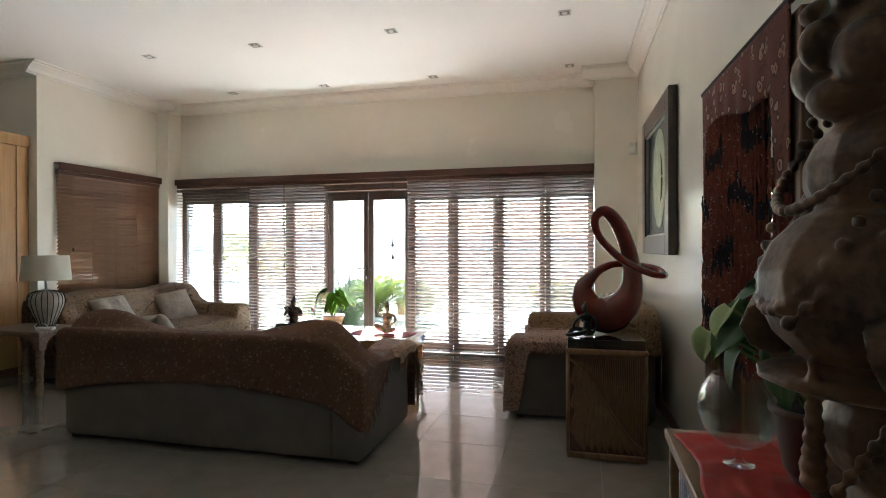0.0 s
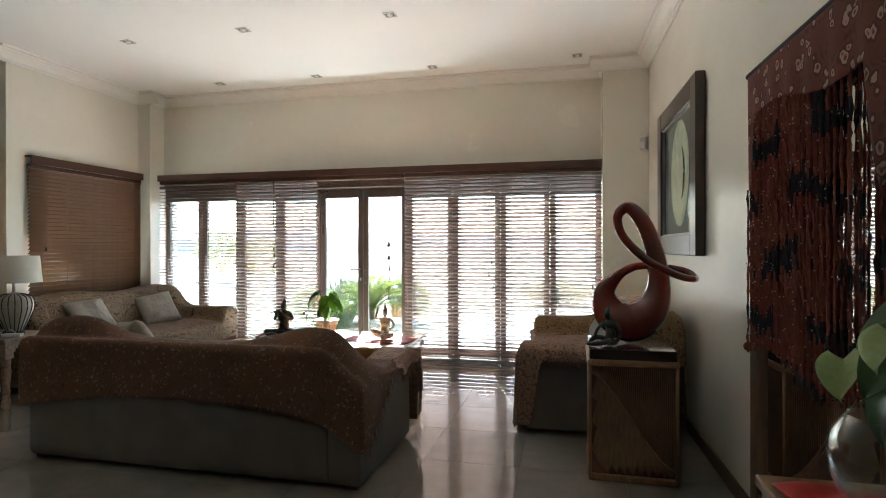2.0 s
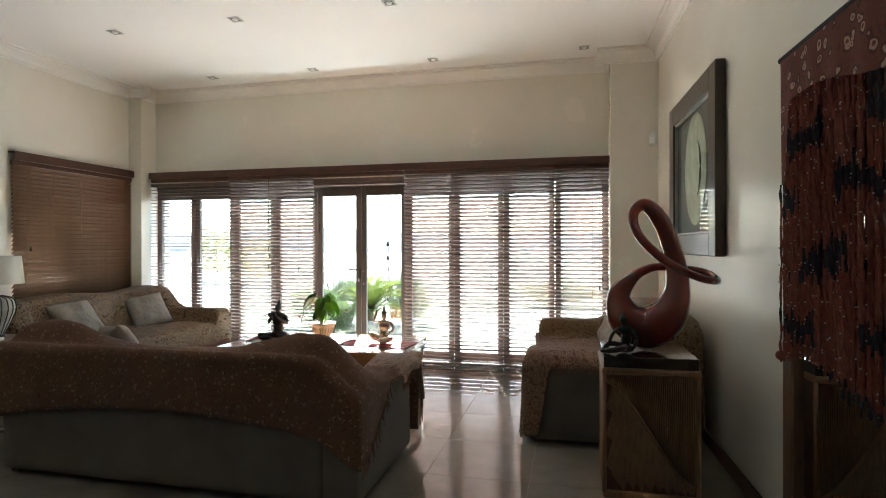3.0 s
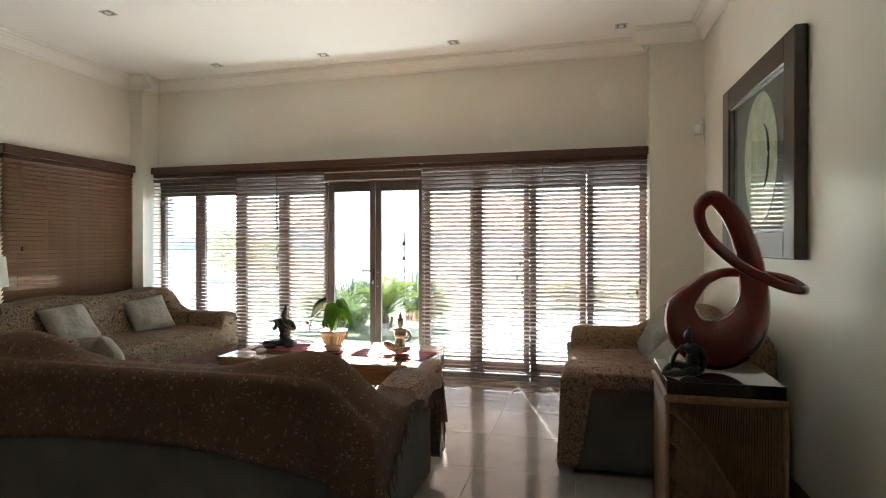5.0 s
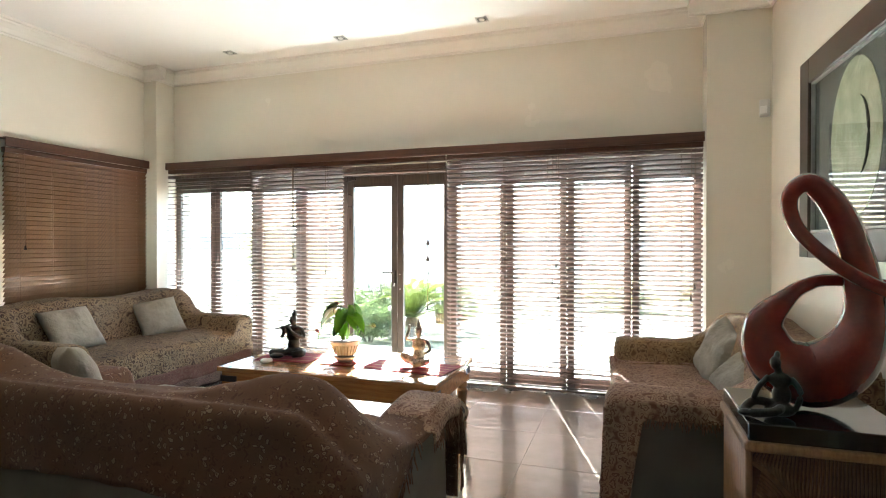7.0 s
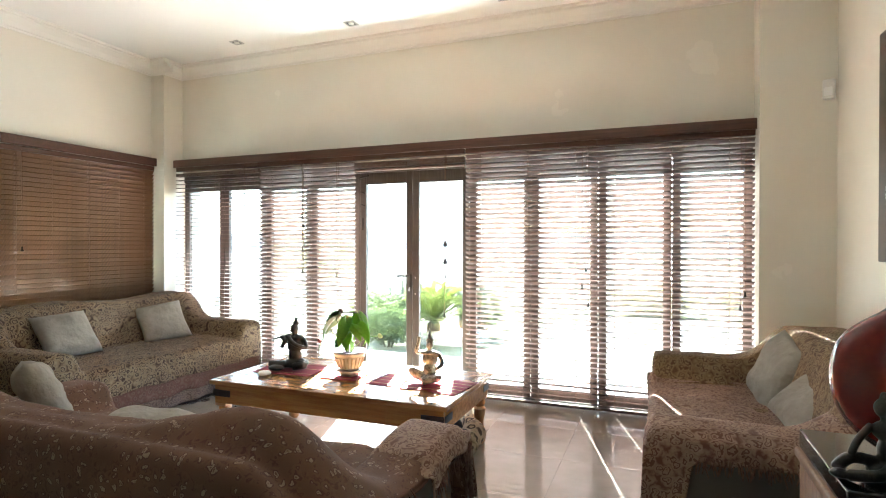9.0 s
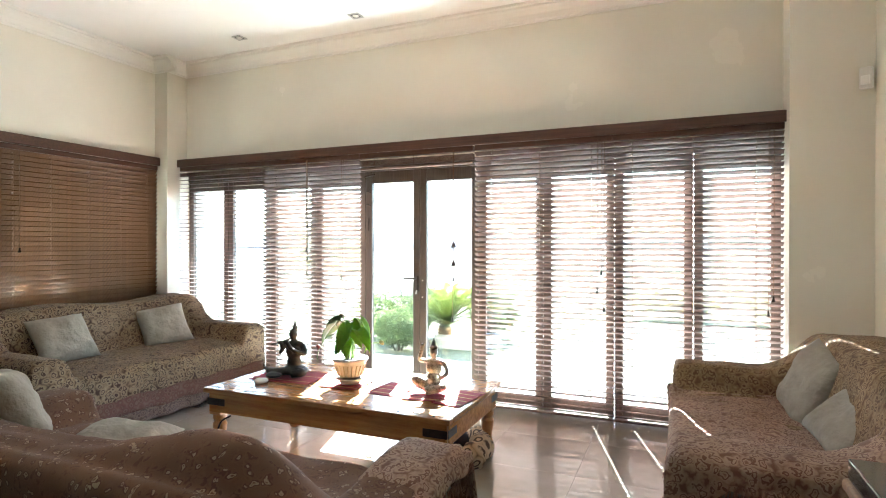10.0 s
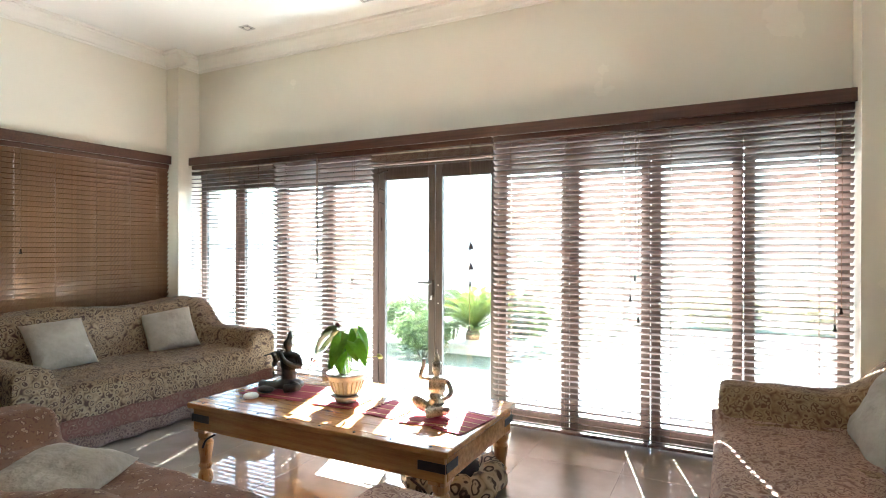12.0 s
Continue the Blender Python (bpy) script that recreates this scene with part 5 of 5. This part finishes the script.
part("neck", tube(bmesh.new(), [(0, 0, 0.36), (0, 0, 0.5)], 0.012, 10), STEEL, lp, smooth=True)
bm = bmesh.new()
n = 40
for (ra, za), (rb, zb) in (((0.205, 0.45), (0.185, 0.68)), ((0.181, 0.68), (0.201, 0.45))):
    a = [bm.verts.new((ra * math.cos(2 * math.pi * i / n), ra * math.sin(2 * math.pi * i / n), za)) for i in range(n)]
    b = [bm.verts.new((rb * math.cos(2 * math.pi * i / n), rb * math.sin(2 * math.pi * i / n), zb)) for i in range(n)]
    for i in range(n):
        bm.faces.new((a[i], a[(i + 1) % n], b[(i + 1) % n], b[i]))
bmesh.ops.remove_doubles(bm, verts=bm.verts[:], dist=0.0001)
part("shade", bm, SHADE, lp, "cream linen drum shade", True)
part("finial", tube(bmesh.new(), [(-0.183, 0, 0.66), (0, 0, 0.66), (0.183, 0, 0.66)], 0.003, 5), STEEL, lp)
ph = thing("telephone", pose(-4.77, 4.0, SZ + 0.001, 0, 0, 20), "white plastic telephone handset with a coiled cord", "telephone")
part("handset", box(-0.09, 0.06, -0.03, 0.03, 0, 0.026, 0.008, seg=2), PLASTIC, ph)
part("cord", tube(bmesh.new(), smooth_path([(-0.09, 0, 0.012), (-0.13, 0.03, 0.03), (-0.11, 0.07, 0.055), (-0.05, 0.06, 0.04), (-0.04, 0.1, 0.006)], 6), 0.004, 6), PLASTIC, ph, smooth=True)

wu = thing("wall_unit", (0, 0, 0), "tall light wooden wall unit with pale panels and an open slot", "wall unit")
UX = -5.76
part("header", box(NICHE_X + 0.02, UX + 0.02, 2.6, NICHE_Y - 0.01, 2.41, 2.53, 0.006), OAKW, wu)
part("upright", box(NICHE_X + 0.02, UX, 4.5, NICHE_Y - 0.012, 0.0, 2.41, 0.003), OAKW, wu)
part("upper_panel", box(UX - 0.03, UX - 0.012, 4.28, 4.5, 0.98, 2.41, 0.002), OAKW, wu)
part("lower_panel", box(UX - 0.03, UX - 0.006, 2.6, 4.5, 0.09, 0.96, 0.002), OAKW, wu)
part("shelf", box(NICHE_X + 0.02, UX, 2.6, 4.5, 0.96, 0.98, 0.002), OAKW, wu)
part("back_panel", box(NICHE_X + 0.02, NICHE_X + 0.04, 2.6, 4.5, 0.98, 2.41), FRAMEW, wu, "dark wooden back panel")
part("upright", box(NICHE_X + 0.02, UX, 2.55, 2.6, 0.0, 2.41, 0.003), OAKW, wu)
part("plinth", box(NICHE_X + 0.02, UX + 0.006, 2.6, 4.5, 0.0, 0.09, 0.003), SKIRT, wu)

# ---- ceiling lights ----
DULL = surface("lamp_inside", (0.1, 0.1, 0.1), (0.2, 0.2, 0.2), 0.3, 20, 90, 0.0, metal=0.8)


def downlight(x, y):
    d = thing("downlight", (x, y, CEILING), "square recessed steel downlight, switched off", "downlight", "ceiling downlights")
    bm = bmesh.new()
    for a in ((-0.05, 0.05, -0.05, -0.036), (-0.05, 0.05, 0.036, 0.05), (-0.05, -0.036, -0.036, 0.036), (0.036, 0.05, -0.036, 0.036)):
        box(*a, -0.006, 0.0, bm=bm)
    part("trim_ring", bm, STEEL, d)
    part("housing", box(-0.036, 0.036, -0.036, 0.036, -0.0025, -0.001), DULL, d)
    part("bulb", lathe(bmesh.new(), [(0.018, -0.012), (0.026, -0.006), (0.027, -0.003)], 14), PLASTIC, d)


for x in (-4.34, -3.10, -1.70, -0.15):
    downlight(x, 4.77)
for x in (-4.333, -3.064, -1.685, -0.141):
    downlight(x, 6.17)

# ---- small things at the doors and under the table ----
ch = thing("wind_chime", (-2.33, 6.575, 0), "hanging string with two small dark metal bells", "wind chime")
part("string", tube(bmesh.new(), [(0, 0, 2.05), (0, 0, 1.19)], 0.0012, 5), CORD, ch)
for z in (1.345, 1.185):
    part("bell", lathe(bmesh.new(), [(0.026, 0), (0.024, 0.004), (0.016, 0.03), (0.005, 0.055)], 12, (0, 0, z)), IRON, ch, smooth=True)
part("crystal", lathe(bmesh.new(), [(0.002, 0), (0.016, 0.02), (0.012, 0.05), (0.003, 0.07)], 8, (0, 0, 1.88)), BOWLG, ch)

BEDC = print_cloth("pet_bed_print", (0.5, 0.42, 0.3), (0.45, 0.36, 0.25), (0.06, 0.05, 0.045), (0.16, 0.12, 0.09), 0.07, 0.7)
DARK = surface("navy_fleece", (0.008, 0.009, 0.014), (0.03, 0.03, 0.04), 0.95, 20, 250, 0.5)
pb = thing("pet_bed", (-1.90, 5.40, 0), "round patterned pet bed with a dark fleece cushion on the floor", "pet bed")
ring = [(0.22 * math.cos(a), 0.22 * math.sin(a), 0.09 + 0.015 * math.sin(3 * a)) for a in [2 * math.pi * i / 36 for i in range(36)]]
part("rim", tube(bmesh.new(), ring, [0.075 + 0.012 * math.sin(i * 1.9) for i in range(36)], 14, True), BEDC, pb, smooth=True)
part("cushion", blob(bmesh.new(), (-0.03, -0.02, 0.13), (0.18, 0.17, 0.10), n=18), DARK, pb, "dark fleece cushion", True)
part("floor_pad", blob(bmesh.new(), (0, 0, 0.06), (0.21, 0.21, 0.055), n=18), BEDC, pb, smooth=True)

# ---- outdoors ----
GRASS = surface("dry_lawn", (0.21, 0.215, 0.12), (0.33, 0.315, 0.2), 0.95, 0.4, 30, 0.3)
PAVE = surface("pale_paving", (0.62, 0.58, 0.51), (0.72, 0.68, 0.61), 0.8, 1.5, 60, 0.2)
RENDER = surface("white_render", (0.66, 0.63, 0.57), (0.74, 0.71, 0.66), 0.8, 3, 80, 0.2)
BUSHG = leaf_surface("bush_leaf", (0.10, 0.145, 0.075), (0.17, 0.215, 0.12), 0.6, 0.45)
CYCG = leaf_surface("cycad_frond", (0.11, 0.15, 0.04), (0.17, 0.20, 0.06), 0.45, 0.4)
# Glare and haze over the distant shrubs, mixed into their leaf colour.
PALEG = leaf_surface("hazed_leaf", (0.36, 0.345, 0.28), (0.46, 0.44, 0.37), 0.7, 0.4)
REED = leaf_surface("reed_leaf", (0.08, 0.115, 0.09), (0.12, 0.16, 0.125), 0.6, 0.3)
DRY = surface("dry_veld", (0.36, 0.32, 0.23), (0.48, 0.43, 0.33), 0.95, 0.05, 8, 0.2)
# The air's haze is painted into the hill colour.
HILL = surface("hazed_hill", (0.48, 0.45, 0.41), (0.56, 0.52, 0.48), 0.95, 0.02, 0.3, 0.0)
BARK = surface("bark", (0.1, 0.075, 0.05), (0.17, 0.13, 0.09), 0.9, 20, 90, 0.4)
bm = bmesh.new()
bmesh.ops.create_grid(bm, x_segments=8, y_segments=8, size=1500, matrix=Matrix.Translation((0, 0, -0.28)))
struct("ground", bm, DRY, "dry pale grassland reaching to the distance", "ground")
struct("patio", box(-14, 10, WY + 0.25, 8.45, -0.3, -0.05, 0.01), PAVE, "pale stone patio before the glazed doors", "patio")
struct("lawn", box(-14, 10, 8.455, 16, -0.3, -0.21), GRASS, "lawn beyond the patio", "lawn")
struct("garden_path", box(-2.2, 10, 8.46, 14.0, -0.3, -0.19, 0.01), PAVE, "pale paved terrace in the garden", "paving")
bm = bmesh.new()
prev = None
for i in range(61):
    x = -240 + 8 * i
    z = 6 + 5 * noise.noise((x * 0.012, 3.3, 0)) + 1.5 * noise.noise((x * 0.06, 1, 0))
    cur = [bm.verts.new((x, 180 - 0.0006 * x * x, -1)), bm.verts.new((x, 190 - 0.0006 * x * x, max(1.5, z * 0.8))), bm.verts.new((x, 240 - 0.0006 * x * x, max(2, z * 1.2)))]
    if prev:
        for a in range(2):
            bm.faces.new((prev[a], cur[a], cur[a + 1], prev[a + 1]))
    prev = cur
struct("backdrop", bm, HILL, "low dry hills on the horizon, paled by painted haze", "hills", True)


def leaf_clump(c, r, count, size, seed):
    """Small leaves scattered through an uneven rounded mass."""
    rng, bm = random.Random(seed), bmesh.new()
    for _ in range(count):
        d = Vector((rng.gauss(0, 1), rng.gauss(0, 1), rng.gauss(0, 1))).normalized()
        k = rng.uniform(0.55, 1.0) * (0.8 + 0.35 * noise.noise(d * 2.3 + Vector((seed, 0, 0))))
        p = Vector(c) + Vector((d.x * r[0], d.y * r[1], d.z * r[2])) * k
        if p.z < 0.0:
            continue
        q = Vector((rng.gauss(0, 1), rng.gauss(0, 1), rng.gauss(0, 1) + 0.6)).normalized()
        s = q.cross(Vector((rng.random(), rng.random(), rng.random() - 0.5))).normalized()
        t = q.cross(s)
        L = size * rng.uniform(0.7, 1.4)
        bm.faces.new([bm.verts.new(p + s * L * 0.35), bm.verts.new(p + t * L), bm.verts.new(p - s * L * 0.35), bm.verts.new(p - t * L * 0.6)])
    return bm


def bush(x, y, r, label, seed, count=1500, size=0.045, mat=None):
    b = thing("bush", (x, y, -0.21 if y < 16 else -0.28), label, "bush", "garden bushes")
    for k in range(4):
        a = k * 1.7
        part("stem", tube(bmesh.new(), [(0.05 * math.cos(a), 0.05 * math.sin(a), 0), (r[0] * 0.4 * math.cos(a), r[1] * 0.4 * math.sin(a), r[2] * 1.1)], [0.015, 0.006], 5), BARK, b)
    part("crown", leaf_clump((0, 0, r[2] * 0.95), r, count, size, seed), mat or BUSHG, b)


bush(-4.4, 9.5, (0.55, 0.4, 0.38), "rounded green garden bush beside the lawn", 1, 3200, 0.034)
bush(-5.2, 10.4, (0.65, 0.5, 0.46), "rounded green garden bush beside the lawn", 2, 3200, 0.036)
bush(-4.75, 11.2, (0.5, 0.4, 0.5), "rounded green garden bush beside the lawn", 3, 3000, 0.034)
bush(-3.35, 11.2, (0.5, 0.4, 0.5), "upright green garden bush behind a planter", 4, 3000, 0.034)
bush(-13.5, 22.0, (1.6, 1.0, 1.2), "dense green garden shrub far beyond the patio, paled by painted haze", 5, 2200, 0.09, PALEG)
bush(-17.0, 24.0, (1.8, 1.0, 1.5), "dense green garden shrub far beyond the patio, paled by painted haze", 6, 2200, 0.1, PALEG)
bush(1.5, 15.0, (1.4, 0.8, 0.45), "low green hedge shrub across the terrace, paled by painted haze", 7, 2600, 0.08, PALEG)
bush(-0.6, 15.2, (1.3, 0.8, 0.4), "low green hedge shrub across the terrace, paled by painted haze", 8, 2600, 0.08, PALEG)
bush(3.8, 15.0, (1.3, 0.8, 0.5), "low green hedge shrub across the terrace, paled by painted haze", 9, 2600, 0.08, PALEG)
pl = thing("garden_planter", (-3.85, 10.2, -0.21), "white rendered raised garden planter", "planter")
part("wall", box(-0.4, 0.7, -0.3, 0.5, 0, 0.11, 0.012, seg=2), RENDER, pl)
part("coping", box(-0.43, 0.73, -0.33, 0.53, 0.11, 0.16, 0.012, seg=2), RENDER, pl)
cy_ = thing("cycad", (-4.0, 10.35, -0.05), "spiky yellow-green cycad with arching fronds in a white planter", "cycad")
part("trunk", lathe(bmesh.new(), [(0.11, 0), (0.12, 0.06), (0.09, 0.14), (0.03, 0.18)], 14), BARK, cy_)


def frond(L):
    bm = bmesh.new()
    pts = [Vector((L * u * math.cos(0.55 * u), 0, L * (0.75 * u - 0.62 * u * u))) for u in [i / 14 for i in range(15)]]
    tube(bm, pts, [0.008 - 0.0004 * i for i in range(15)], 4)
    for i in range(2, 44):
        u = i / 44
        k = u * 14
        a = pts[int(k)].lerp(pts[min(14, int(k) + 1)], k - int(k))
        l = L * 0.2 * math.sin(math.pi * (0.12 + 0.85 * u)) + 0.02
        for sg in (-1, 1):
            tip = a + Vector((l * 0.55, sg * l * 0.8, l * 0.35))
            bm.faces.new([bm.verts.new(a), bm.verts.new(a.lerp(tip, 0.5) + Vector((0.01, 0, 0))), bm.verts.new(tip), bm.verts.new(a.lerp(tip, 0.5) - Vector((0.01, 0, 0)))])
    return mesh_of("frond", bm, CYCG)


fr = frond(0.98)
rng = random.Random(4)
for i in range(38):
    ob = new("frond", fr)
    ob.parent = cy_
    k = rng.uniform(0.7, 1.1)
    ob.matrix_basis = pose(0, 0, 0.12, rng.uniform(-12, 12), rng.uniform(-40, 12), i * 137.5) @ Matrix.Diagonal((k, k, k, 1))
for i, (x, y) in enumerate(((-5.0, 11.0), (-3.75, 11.2), (-3.45, 11.0))):
    rd = thing("reed_clump", (x, y, -0.21), "tall clump of thin grey-green garden reeds", "reeds", "garden reeds")
    bm = bmesh.new()
    rng = random.Random(40 + i)
    for _ in range(60):
        a, r0 = rng.uniform(0, 6.28), rng.uniform(0, 0.12)
        lean, hgt = rng.uniform(0.05, 0.4), rng.uniform(0.7, 1.35)
        p = [(r0 * math.cos(a) + lean * u * u * math.cos(a), r0 * math.sin(a) + lean * u * u * math.sin(a), hgt * u) for u in (0, 0.35, 0.7, 1)]
        tube(bm, p, [0.006, 0.006, 0.005, 0.001], 3)
    part("blades", bm, REED, rd)

# ---- floor tiles ----
bm = box(0.0006, 0.5994, 0.0006, 0.5994, -0.0035, 0.0)
for v in bm.verts:
    if v.co.z > -0.001:
        v.co.x += 0.0006 if v.co.x < 0.3 else -0.0006
        v.co.y += 0.0006 if v.co.y < 0.3 else -0.0006
tile_me = mesh_of("tile", bm, TILE)
for i in range(12):
    for j in range(14):
        ob = new("tile", tile_me)
        ob.parent = floor_ob
        ob.location = (-6.5 + 0.6 * i, -1.75 + 0.6 * j, 0)
